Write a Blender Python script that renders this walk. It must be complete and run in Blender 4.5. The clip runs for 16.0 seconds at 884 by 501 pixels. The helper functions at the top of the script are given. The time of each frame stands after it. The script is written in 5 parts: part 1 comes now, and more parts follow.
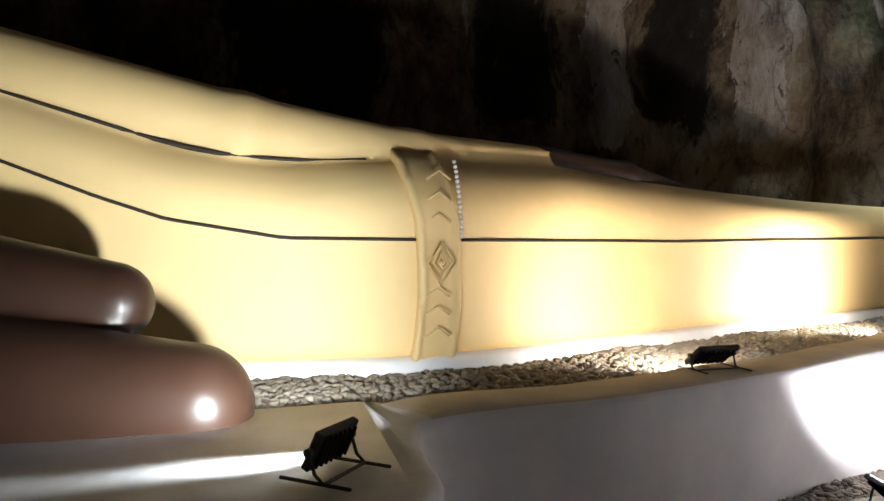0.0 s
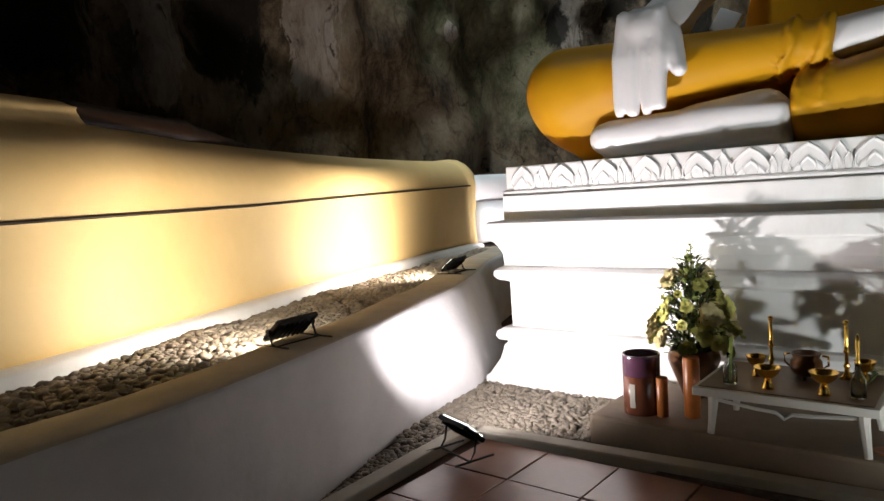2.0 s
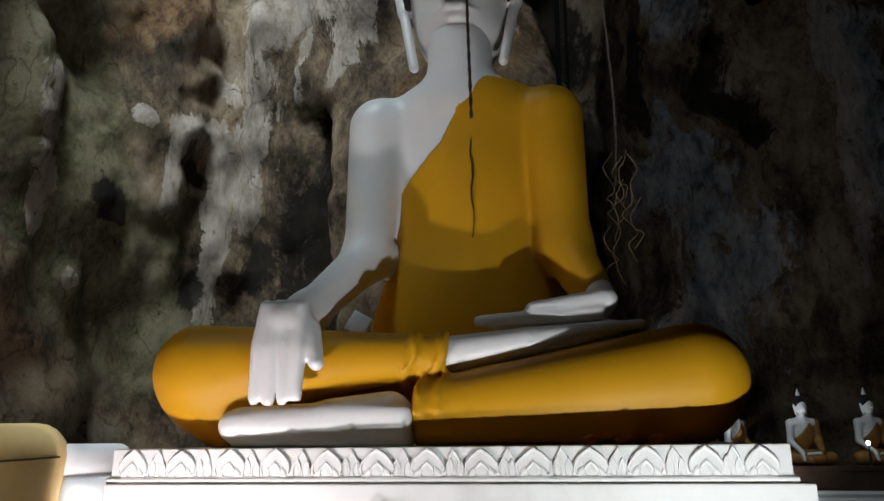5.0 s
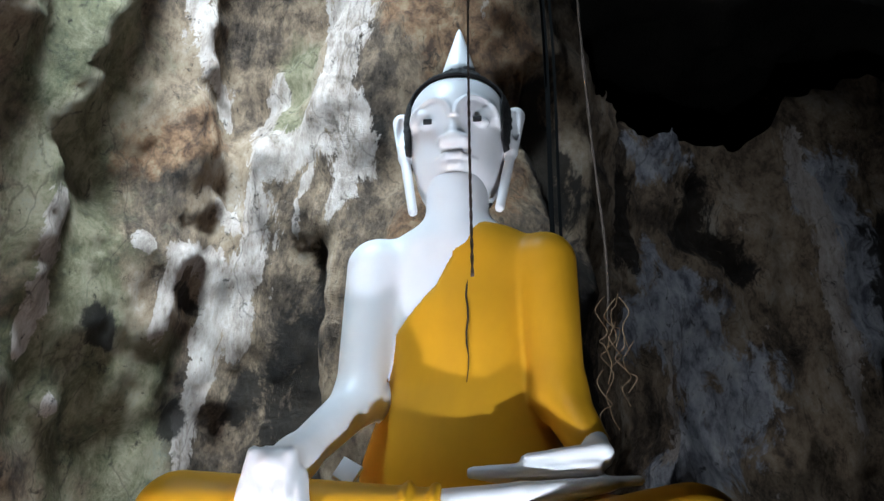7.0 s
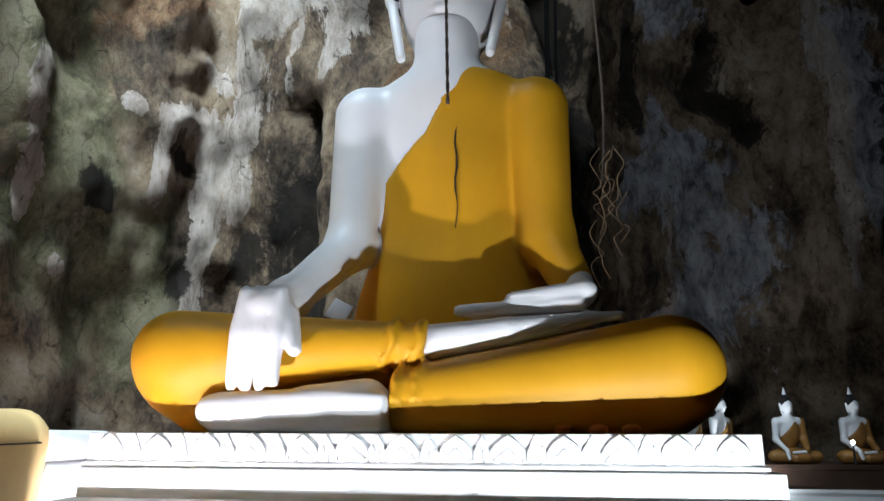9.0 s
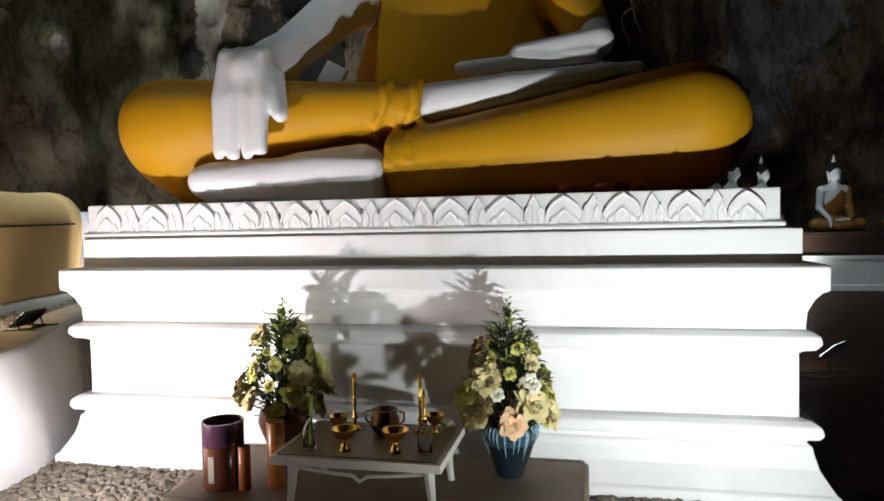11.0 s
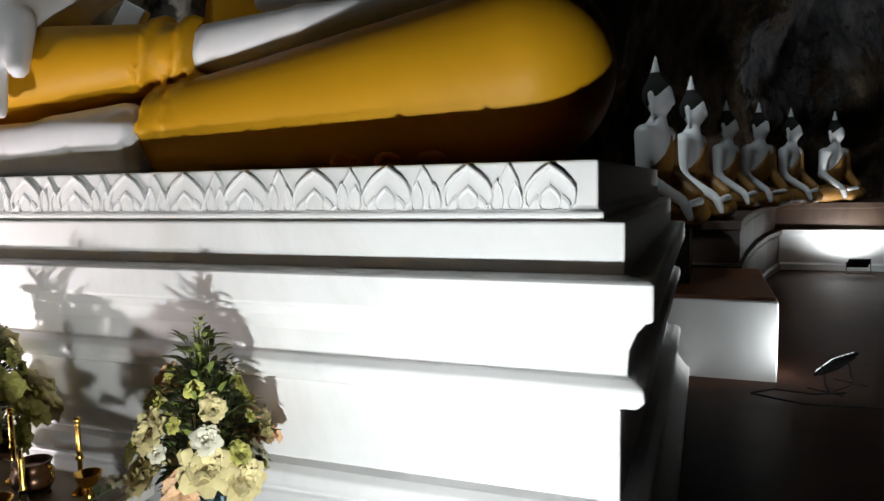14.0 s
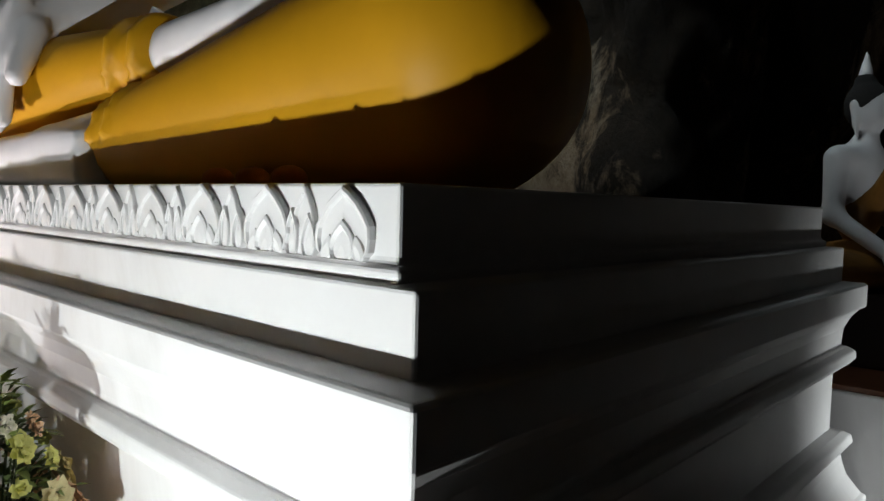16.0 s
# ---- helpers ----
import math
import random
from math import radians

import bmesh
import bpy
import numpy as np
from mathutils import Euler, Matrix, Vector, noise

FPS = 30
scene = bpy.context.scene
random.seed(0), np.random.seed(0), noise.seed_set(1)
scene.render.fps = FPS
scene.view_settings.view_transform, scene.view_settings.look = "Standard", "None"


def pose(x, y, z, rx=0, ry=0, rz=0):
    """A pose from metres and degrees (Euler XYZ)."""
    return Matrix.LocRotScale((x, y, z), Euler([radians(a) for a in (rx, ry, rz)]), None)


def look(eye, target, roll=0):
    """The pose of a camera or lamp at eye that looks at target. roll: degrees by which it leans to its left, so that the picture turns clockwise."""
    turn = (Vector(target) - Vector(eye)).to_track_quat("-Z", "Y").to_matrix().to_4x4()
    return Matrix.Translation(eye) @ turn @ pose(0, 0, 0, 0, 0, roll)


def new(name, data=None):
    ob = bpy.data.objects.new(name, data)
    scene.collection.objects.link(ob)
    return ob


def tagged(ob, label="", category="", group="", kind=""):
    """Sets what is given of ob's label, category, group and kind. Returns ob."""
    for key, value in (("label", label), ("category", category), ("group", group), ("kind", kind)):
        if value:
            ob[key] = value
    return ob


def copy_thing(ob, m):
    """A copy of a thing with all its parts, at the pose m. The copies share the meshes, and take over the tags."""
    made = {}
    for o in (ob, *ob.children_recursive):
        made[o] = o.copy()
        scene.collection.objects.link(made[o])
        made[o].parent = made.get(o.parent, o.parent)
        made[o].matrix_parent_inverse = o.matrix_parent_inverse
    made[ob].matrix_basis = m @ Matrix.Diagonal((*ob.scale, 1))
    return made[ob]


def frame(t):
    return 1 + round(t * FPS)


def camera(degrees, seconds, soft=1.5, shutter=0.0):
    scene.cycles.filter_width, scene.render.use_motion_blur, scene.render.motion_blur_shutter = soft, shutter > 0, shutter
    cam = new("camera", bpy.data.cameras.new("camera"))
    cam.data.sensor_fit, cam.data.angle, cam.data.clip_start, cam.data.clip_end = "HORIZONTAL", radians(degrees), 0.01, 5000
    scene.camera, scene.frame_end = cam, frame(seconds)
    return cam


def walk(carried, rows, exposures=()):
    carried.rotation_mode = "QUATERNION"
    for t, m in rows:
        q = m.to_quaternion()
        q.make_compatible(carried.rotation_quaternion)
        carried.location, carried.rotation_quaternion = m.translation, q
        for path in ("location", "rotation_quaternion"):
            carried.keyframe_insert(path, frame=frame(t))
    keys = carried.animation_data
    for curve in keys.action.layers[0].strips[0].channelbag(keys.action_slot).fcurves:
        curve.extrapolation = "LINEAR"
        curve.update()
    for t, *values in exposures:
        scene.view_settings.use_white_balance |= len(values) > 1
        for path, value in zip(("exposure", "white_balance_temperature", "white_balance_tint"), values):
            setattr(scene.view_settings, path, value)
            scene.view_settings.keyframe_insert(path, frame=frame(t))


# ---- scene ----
cam = camera(64.8, 16.0)
PATH = [
    (0, (0.201, -0.242, 1.393), (-1.713, 0.336, 1.366), 0.3),
    (0.5, (0.009, -0.196, 1.359), (-1.815, 0.626, 1.346), 0.6),
    (1, (-0.108, -0.119, 1.372), (-1.827, 0.904, 1.346), 0.2),
    (1.5, (-0.137, 0.012, 1.422), (-1.643, 1.323, 1.316), -0.8),
    (2, (-0.172, 0.082, 1.411), (-1.442, 1.618, 1.242), -3.9),
    (2.5, (-0.417, 0.097, 1.44), (-1.194, 1.92, 1.169), -1.4),
    (3, (-0.467, 0.18, 1.518), (-0.825, 2.134, 1.286), 0.7),
    (3.5, (-0.414, 0.21, 1.479), (-0.559, 2.204, 1.413), -0.7),
    (4, (-0.364, 0.187, 1.52), (-0.585, 2.165, 1.713), -1.4),
    (4.5, (-0.329, 0.159, 1.547), (-0.587, 2.102, 1.947), -0.9),
    (5, (-0.321, 0.153, 1.584), (-0.605, 2.061, 2.11), -0.6),
    (7.4, (-0.371, 0.066, 1.731), (-0.601, 1.853, 2.6), 0.8),
    (8, (-0.358, 0.078, 1.714), (-0.6, 1.915, 2.467), 0.2),
    (8.5, (-0.222, 0.152, 1.688), (-0.496, 2.02, 2.347), -0.2),
    (9, (-0.224, 0.176, 1.531), (-0.495, 2.089, 2.048), 0.2),
    (9.5, (-0.231, 0.201, 1.461), (-0.49, 2.156, 1.797), 0.3),
    (10.2, (-0.194, 0.342, 1.407), (-0.506, 2.313, 1.533), -1.0),
    (12.3, (0.552, 0.99, 1.457), (0.031, 2.902, 1.186), -0.1),
    (12.5, (0.622, 1.087, 1.461), (0.104, 3.0, 1.192), -0.2),
    (13, (0.87, 1.38, 1.463), (0.217, 3.252, 1.196), 0.5),
    (13.5, (1.093, 1.646, 1.475), (0.349, 3.487, 1.237), 0.7),
    (14, (1.287, 1.962, 1.482), (0.581, 3.823, 1.289), -1.1),
    (14.5, (1.512, 2.262, 1.489), (0.675, 4.07, 1.316), 1.0),
    (15, (1.685, 2.63, 1.488), (0.692, 4.362, 1.359), 2.0),
    (15.5, (1.837, 3.003, 1.485), (0.666, 4.619, 1.352), 1.4),
    (16, (1.957, 3.342, 1.505), (0.602, 4.808, 1.378), 1.5),
]
EXPOSURES = [(0.0, -0.6, 6300, 10), (1.5, -1.0, 6600, 10), (3.0, -1.25, 6700, 10), (4.5, -1.35, 6700, 10), (5.2, -1.1, 6500, 10), (7.4, 0.4, 5700, 10), (8.5, 0.35, 5700, 10), (9.0, -0.15, 6000, 10),
             (9.5, -0.85, 6500, 10), (10.2, -1.15, 6600, 10), (12.3, -1.25, 6600, 10), (16.0, -1.25, 6600, 10)]
walk(cam, [(t, look(eye, target, roll)) for t, eye, target, roll in PATH], EXPOSURES)

# ---- light ----
world = bpy.data.worlds.new("world")
scene.world = world
world.use_nodes = True
world.node_tree.nodes["Background"].inputs[0].default_value = (0.5, 0.55, 0.6, 1)
world.node_tree.nodes["Background"].inputs[1].default_value = 0.0


def lamp(name, kind, eye, target, watts, colour, size=0.1, spread=120, blend=0.5):
    data = bpy.data.lights.new(name, kind)
    data.energy, data.color = watts, colour
    if kind == "SPOT":
        data.spot_size, data.spot_blend, data.shadow_soft_size = radians(spread), blend, size
    else:
        data.shape, data.size = "DISK", size
    ob = new(name, data)
    ob.matrix_world = look(eye, target)
    return ob


COOL, WARM, PINK = (0.92, 0.99, 1.0), (1.0, 0.92, 0.80), (1.0, 0.95, 0.97)
# daylight that falls through a hole in the roof, close to the rock
mouth = lamp("roof_hole_light", "AREA", (-4.6, 1.6, 14.9), (-4.6, 9.6, 6.2), 1150, (0.80, 0.95, 1.0), 3.2)
mouth.data.spread = radians(62)
mouth = lamp("roof_hole_light_far", "AREA", (4.5, 9.0, 15.6), (4.0, 16.5, 4.5), 85, (0.85, 0.95, 1.0), 2.5)
mouth.data.spread = radians(90)
# floodlights: place, aim, power
FLOODS = {
    "front_left": ((-2.42, 2.92, 0.20), (-2.70, 4.46, 1.85), 520, PINK, 162, 1.0),
    "front_right": ((0.62, 2.57, 0.20), (0.66, 4.2, 2.1), 515, COOL, 165, 1.0),
    "rim_head": ((-1.93, -0.03, 0.84), (-2.95, -0.55, 0.95), 400, COOL, 142, 0.8),
    "rim_middle": ((-3.02, 2.20, 0.80), (-4.1, 2.30, 1.20), 400, WARM, 160, 0.9),
    "rim_feet": ((-3.95, 4.72, 0.80), (-4.85, 4.4, 1.12), 500, WARM, 140, 0.8),
    "behind": ((-4.75, 7.1, 0.80), (-5.3, 7.7, 1.05), 75, PINK, 130, 0.6),
    "side": ((2.07, 7.46, 0.25), (1.45, 7.85, 0.42), 70, COOL, 140, 0.8),
    "far": ((3.43, 13.99, 0.27), (3.3, 15.6, 2.9), 260, COOL, 150, 0.9),
}
for key, (eye, aim, watts, colour, spread, blend) in FLOODS.items():
    lamp("flood_" + key, "SPOT", eye, aim, watts, colour, 0.04, spread, blend)


# ---- materials ----
def nodes_of(name):
    m = bpy.data.materials.new(name)
    m.use_nodes = True
    t = m.node_tree
    return m, t, t.nodes["Principled BSDF"]


def ramp(t, source, stops):
    r = t.nodes.new("ShaderNodeValToRGB")
    t.links.new(source, r.inputs[0])
    els = r.color_ramp.elements
    while len(els) < len(stops):
        els.new(0.5)
    for e, (p, c) in zip(els, stops):
        e.position, e.color = p, (*c, 1)
    return r.outputs[0]


def noise_tex(t, scale, detail=6, rough=0.6, stretch=(1, 1, 1), warp=0.0, shift=0.0):
    g = t.nodes.new("ShaderNodeNewGeometry")
    mp = t.nodes.new("ShaderNodeMapping")
    mp.inputs["Scale"].default_value = stretch
    mp.inputs["Location"].default_value = (shift, shift * 0.7, shift * 1.3)
    t.links.new(g.outputs["Position"], mp.inputs[0])
    n = t.nodes.new("ShaderNodeTexNoise")
    n.inputs["Scale"].default_value = scale
    n.inputs["Detail"].default_value = detail
    n.inputs["Roughness"].default_value = rough
    n.inputs["Distortion"].default_value = warp
    t.links.new(mp.outputs[0], n.inputs["Vector"])
    return n.outputs["Fac"]


def mix(t, fac, a, b, mode="MIX"):
    m = t.nodes.new("ShaderNodeMix")
    m.data_type, m.blend_type = "RGBA", mode
    for sock, v in ((m.inputs[0], fac), (m.inputs[6], a), (m.inputs[7], b)):
        if isinstance(v, (int, float)):
            sock.default_value = v
        elif isinstance(v, tuple):
            sock.default_value = (*v, 1)
        else:
            t.links.new(v, sock)
    return m.outputs[2]


def bump(t, bsdf, source, strength, distance):
    b = t.nodes.new("ShaderNodeBump")
    b.inputs["Strength"].default_value, b.inputs["Distance"].default_value = strength, distance
    t.links.new(source, b.inputs["Height"])
    t.links.new(b.outputs[0], bsdf.inputs["Normal"])


def plain(name, c, rough=0.6, metal=0.0, var=0.12, scale=6.0, grain=0.1, dist=0.004, dirt=None, coat=0.0):
    """Paint or mass: base colour with drift at two scales, fine relief and optional dirt."""
    m, t, b = nodes_of(name)
    lo = tuple(max(0, x * (1 - var)) for x in c)
    hi = tuple(min(1, x * (1 + var * 0.6)) for x in c)
    col = ramp(t, noise_tex(t, scale), [(0.3, lo), (0.7, hi)])
    if dirt:
        col = mix(t, ramp(t, noise_tex(t, scale * 0.35, 8, 0.7, (1, 1, 0.5), 0.6, 3.1), [(0.52, (0, 0, 0)), (0.75, (0.6, 0.6, 0.6))]), col, dirt)
    t.links.new(col, b.inputs["Base Color"])
    b.inputs["Roughness"].default_value, b.inputs["Metallic"].default_value = rough, metal
    b.inputs["Coat Weight"].default_value = coat
    if grain:
        bump(t, b, noise_tex(t, scale * 12, 4, 0.6), grain, dist)
    return m


def rock_material():
    """Limestone: brown mass, olive algae, rust, pale flowstone crust and black painted-in shade; the wall's own fields
    say where each goes.
    """
    m, t, b = nodes_of("cave_limestone")

    def field(name):
        a = t.nodes.new("ShaderNodeAttribute")
        a.attribute_name = name
        return a.outputs["Fac"]

    def calc(op, a, b):
        n = t.nodes.new("ShaderNodeMath")
        n.operation = op
        for sock, v in zip(n.inputs, (a, b)):
            if isinstance(v, float):
                sock.default_value = v
            else:
                t.links.new(v, sock)
        return n.outputs[0]

    def edge(name, tex, spread, lo, hi, top=1.0):
        """A field with a ragged border."""
        v = calc("ADD", field(name), calc("MULTIPLY", calc("SUBTRACT", tex, 0.5), spread))
        return ramp(t, v, [(lo, (0, 0, 0)), (hi, (top, top, top))])

    base = ramp(t, noise_tex(t, 0.9, 14, 0.78, (1, 1, 0.6), 0.15), [(0.36, (0.016, 0.012, 0.009)), (0.45, (0.085, 0.060, 0.042)), (0.54, (0.22, 0.155, 0.100)), (0.68, (0.34, 0.28, 0.22))])
    col = mix(t, edge("algae", noise_tex(t, 1.1, 10, 0.7, (1, 1, 0.8), 0.3, 7.0), 1.6, 0.45, 0.75, 0.85), base,
              ramp(t, noise_tex(t, 1.7, 13, 0.8, (1, 1, 0.7), 0.3, 3.0), [(0.34, (0.030, 0.034, 0.020)), (0.46, (0.11, 0.105, 0.055)), (0.58, (0.235, 0.20, 0.130)), (0.70, (0.185, 0.195, 0.155))]))
    col = mix(t, edge("rust", noise_tex(t, 1.6, 9, 0.7, (1, 1, 0.8), 0.3, 15.0), 1.5, 0.5, 0.7, 0.9), col,
              ramp(t, noise_tex(t, 3.2, 9, 0.7, (1, 1, 0.8), 0.2, 5.0), [(0.38, (0.05, 0.026, 0.016)), (0.52, (0.19, 0.105, 0.055)), (0.68, (0.30, 0.22, 0.14))]))
    col = mix(t, edge("slate", noise_tex(t, 1.0, 10, 0.72, (1, 1, 0.6), 0.4, 18.0), 1.9, 0.62, 0.74, 0.9), col,
              ramp(t, noise_tex(t, 2.6, 10, 0.7, (1, 1, 0.5), 0.2, 9.0), [(0.36, (0.10, 0.10, 0.12)), (0.50, (0.31, 0.30, 0.32)), (0.66, (0.50, 0.47, 0.46))]))
    flakes = ramp(t, noise_tex(t, 1.2, 11, 0.68, (1, 1, 0.30), 0.15, 22.0), [(0.655, (0, 0, 0)), (0.670, (0.8, 0.8, 0.8))])
    pale = ramp(t, noise_tex(t, 3.0, 12, 0.80, (1, 1, 0.28), 0.1), [(0.36, (0.13, 0.098, 0.075)), (0.44, (0.27, 0.215, 0.18)), (0.55, (0.41, 0.34, 0.295)), (0.68, (0.54, 0.47, 0.42))])
    col = mix(t, flakes, col, pale)
    col = mix(t, edge("crust", noise_tex(t, 2.1, 12, 0.74, (1, 1, 0.42), 0.5, 41.0), 2.3, 0.50, 0.56, 0.9), col, pale)
    # near-black colour puts the shade of crevices and unlit rock into the surface
    col = mix(t, edge("painted_shade", noise_tex(t, 1.7, 12, 0.74, (1, 1, 0.55), 0.5, 31.0), 2.2, 0.48, 0.66, 0.92), col, (0.014, 0.011, 0.009))
    pits = ramp(t, noise_tex(t, 4.5, 12, 0.78, (1, 1, 0.7), 0.6, 52.0), [(0.36, (0.85, 0.85, 0.85)), (0.43, (0, 0, 0))])
    col = mix(t, pits, col, (0.022, 0.017, 0.013))
    cracks = t.nodes.new("ShaderNodeTexVoronoi")
    cracks.feature = "DISTANCE_TO_EDGE"
    cracks.inputs["Scale"].default_value = 0.55
    geo, mp = t.nodes.new("ShaderNodeNewGeometry"), t.nodes.new("ShaderNodeMapping")
    mp.inputs["Scale"].default_value = (1, 1, 0.45)
    t.links.new(geo.outputs["Position"], mp.inputs[0])
    wob = t.nodes.new("ShaderNodeTexNoise")
    wob.inputs["Scale"].default_value, wob.inputs["Detail"].default_value = 1.4, 8
    t.links.new(mp.outputs[0], wob.inputs["Vector"])
    push = t.nodes.new("ShaderNodeVectorMath")
    push.operation = "MULTIPLY_ADD"
    t.links.new(wob.outputs["Color"], push.inputs[0])
    push.inputs[1].default_value = (1.3, 1.3, 1.3)
    t.links.new(mp.outputs[0], push.inputs[2])
    t.links.new(push.outputs[0], cracks.inputs["Vector"])
    split = ramp(t, cracks.outputs["Distance"], [(0.0, (0, 0, 0)), (0.012, (1, 1, 1))])
    col = mix(t, ramp(t, split, [(0.0, (0.45, 0.45, 0.45)), (1.0, (0, 0, 0))]), col, (0.02, 0.016, 0.013))
    t.links.new(col, b.inputs["Base Color"])
    t.links.new(ramp(t, noise_tex(t, 3.0), [(0.4, (0.9, 0.9, 0.9)), (0.8, (0.55, 0.55, 0.55))]), b.inputs["Roughness"])
    b.inputs["Specular IOR Level"].default_value = 0.08
    relief = calc("ADD", calc("ADD", noise_tex(t, 3.0, 13, 0.80, (1, 1, 0.55), 0.2), calc("MULTIPLY", split, 0.06)), calc("MULTIPLY", noise_tex(t, 11.0, 8, 0.75), 0.3))
    bump(t, b, relief, 1.0, 0.30)
    return m


M = {
    "rock": rock_material(),
    # limestone copy darkened in place of shade, and to cut bounced light
    "dimmed_rock": plain("dimmed_limestone", (0.045, 0.038, 0.032), 0.9, var=0.4, scale=0.8, grain=0.8, dist=0.1, dirt=(0.02, 0.017, 0.015)),
    "strap": plain("black_webbing", (0.004, 0.004, 0.004), 1.0, var=0.1, scale=14.0),
    "white": plain("white_limewash", (0.80, 0.79, 0.79), 0.55, var=0.05, scale=3.0, grain=0.12, dist=0.003, dirt=(0.60, 0.57, 0.54)),
    "wall": plain("whitewashed_render", (0.66, 0.65, 0.66), 0.8, var=0.12, scale=2.5, grain=0.3, dist=0.006, dirt=(0.42, 0.36, 0.30)),
    "rim": plain("worn_rim_plaster", (0.52, 0.45, 0.36), 0.8, var=0.2, scale=3.0, grain=0.3, dist=0.006, dirt=(0.30, 0.22, 0.14)),
    "skin": plain("white_enamel", (0.78, 0.77, 0.79), 0.42, var=0.04, scale=2.0, grain=0.06, dist=0.003, dirt=(0.66, 0.63, 0.62)),
    "robe": plain("ochre_enamel", (0.56, 0.275, 0.008), 0.5, var=0.1, scale=1.6, grain=0.1, dist=0.004, dirt=(0.44, 0.20, 0.02)),
    "gold_robe": plain("golden_yellow_paint", (0.76, 0.54, 0.25), 0.6, var=0.08, scale=1.2, grain=0.08, dist=0.004, dirt=(0.66, 0.42, 0.14)),
    "brown_robe": plain("dark_brown_paint", (0.022, 0.010, 0.006), 0.40, var=0.2, scale=2.0, grain=0.1),
    # dark brown for the real joints, and for shade drawn in the arm crease
    "dark_line": plain("dark_brown_joint_and_crease_shade", (0.03, 0.018, 0.01), 0.8, var=0.1, scale=8.0),
    "hair": plain("black_hair_enamel", (0.010, 0.008, 0.008), 0.8, var=0.2, scale=20.0, grain=0.6, dist=0.02),
    "black": plain("black_powder_coat", (0.012, 0.012, 0.013), 0.6, var=0.2, scale=14.0),
    "rope": plain("brown_rope", (0.09, 0.06, 0.045), 0.9, var=0.3, scale=30.0, grain=0.5),
    "root": plain("dry_root", (0.36, 0.22, 0.12), 0.85, var=0.3, scale=20.0, grain=0.4),
    "concrete": plain("stained_concrete", (0.27, 0.205, 0.145), 0.75, var=0.3, scale=2.2, grain=0.35, dist=0.006, dirt=(0.14, 0.09, 0.06)),
    "tile": plain("red_brown_tile", (0.22, 0.085, 0.042), 0.32, var=0.25, scale=3.0, grain=0.12, dist=0.003, dirt=(0.09, 0.05, 0.035)),
    "grout": plain("brown_floor_paint", (0.048, 0.021, 0.012), 0.5, var=0.3, scale=2.5, grain=0.15, dirt=(0.05, 0.035, 0.028)),
    "kerb": plain("pale_kerb", (0.42, 0.38, 0.32), 0.8, var=0.15, scale=4.0, grain=0.3, dist=0.005, dirt=(0.25, 0.2, 0.15)),
    "pebble": plain("river_pebble", (0.25, 0.21, 0.165), 0.7, var=0.4, scale=14.0, grain=0.2),
    "soil": plain("gravel_soil", (0.17, 0.14, 0.11), 0.95, var=0.4, scale=20.0, grain=0.8, dist=0.02),
    "table": plain("white_table_paint", (0.70, 0.67, 0.62), 0.5, var=0.08, scale=5.0, grain=0.1, dirt=(0.45, 0.38, 0.30)),
    "table_top": plain("brown_tabletop", (0.24, 0.17, 0.11), 0.4, var=0.2, scale=5.0, grain=0.1),
    "vase": plain("blue_black_glaze", (0.012, 0.022, 0.032), 0.12, var=0.4, scale=8.0, grain=0.0, coat=0.6),
    "blue_glaze": plain("mottled_blue_glaze", (0.035, 0.065, 0.09), 0.15, var=0.6, scale=18.0, grain=0.0, coat=0.5),
    "drip": plain("pale_blue_drip_glaze", (0.22, 0.34, 0.42), 0.2, var=0.3, scale=25.0, grain=0.0, coat=0.5),
    "brown_glaze": plain("red_brown_glaze", (0.13, 0.042, 0.022), 0.2, var=0.2, scale=8.0, grain=0.0, coat=0.5),
    "purple": plain("purple_gloss", (0.075, 0.03, 0.055), 0.18, var=0.2, scale=8.0, grain=0.0, coat=0.5),
    "amber": plain("orange_amber_wax", (0.42, 0.13, 0.03), 0.3, var=0.2, scale=10.0, grain=0.05),
    "gold": plain("polished_gilt_brass", (0.85, 0.52, 0.12), 0.18, 1.0, var=0.15, scale=16.0, grain=0.05),
    "bronze": plain("dark_bronze", (0.10, 0.045, 0.02), 0.28, 0.6, var=0.2, scale=16.0, grain=0.05),
    "leaf": plain("green_leaf", (0.16, 0.20, 0.045), 0.5, var=0.5, scale=22.0, grain=0.1),
    "leaf_dark": plain("dark_green_leaf", (0.06, 0.085, 0.025), 0.5, var=0.4, scale=22.0, grain=0.1),
    "cream": plain("cream_petal", (0.64, 0.54, 0.27), 0.6, var=0.15, scale=25.0, grain=0.05),
    "peach": plain("peach_petal", (0.68, 0.42, 0.24), 0.6, var=0.15, scale=25.0, grain=0.05),
    "lime": plain("yellow_green_petal", (0.52, 0.50, 0.13), 0.6, var=0.2, scale=25.0, grain=0.05),
    "ivory": plain("white_petal", (0.68, 0.64, 0.50), 0.6, var=0.1, scale=25.0, grain=0.05),
    "stem": plain("olive_stem", (0.34, 0.38, 0.08), 0.5, var=0.2, scale=25.0),
    "rust": plain("rust_stain", (0.30, 0.10, 0.03), 0.8, var=0.3, scale=14.0, grain=0.2),
}
glass, gt, gb = nodes_of("clear_glass")
gb.inputs["Base Color"].default_value = (0.9, 0.95, 0.95, 1)
gb.inputs["Transmission Weight"].default_value, gb.inputs["Roughness"].default_value, gb.inputs["IOR"].default_value = 1.0, 0.03, 1.45
M["glass"] = glass
lit, lt_, lb = nodes_of("lit_led_panel")
lb.inputs["Base Color"].default_value = (0.9, 0.95, 1, 1)
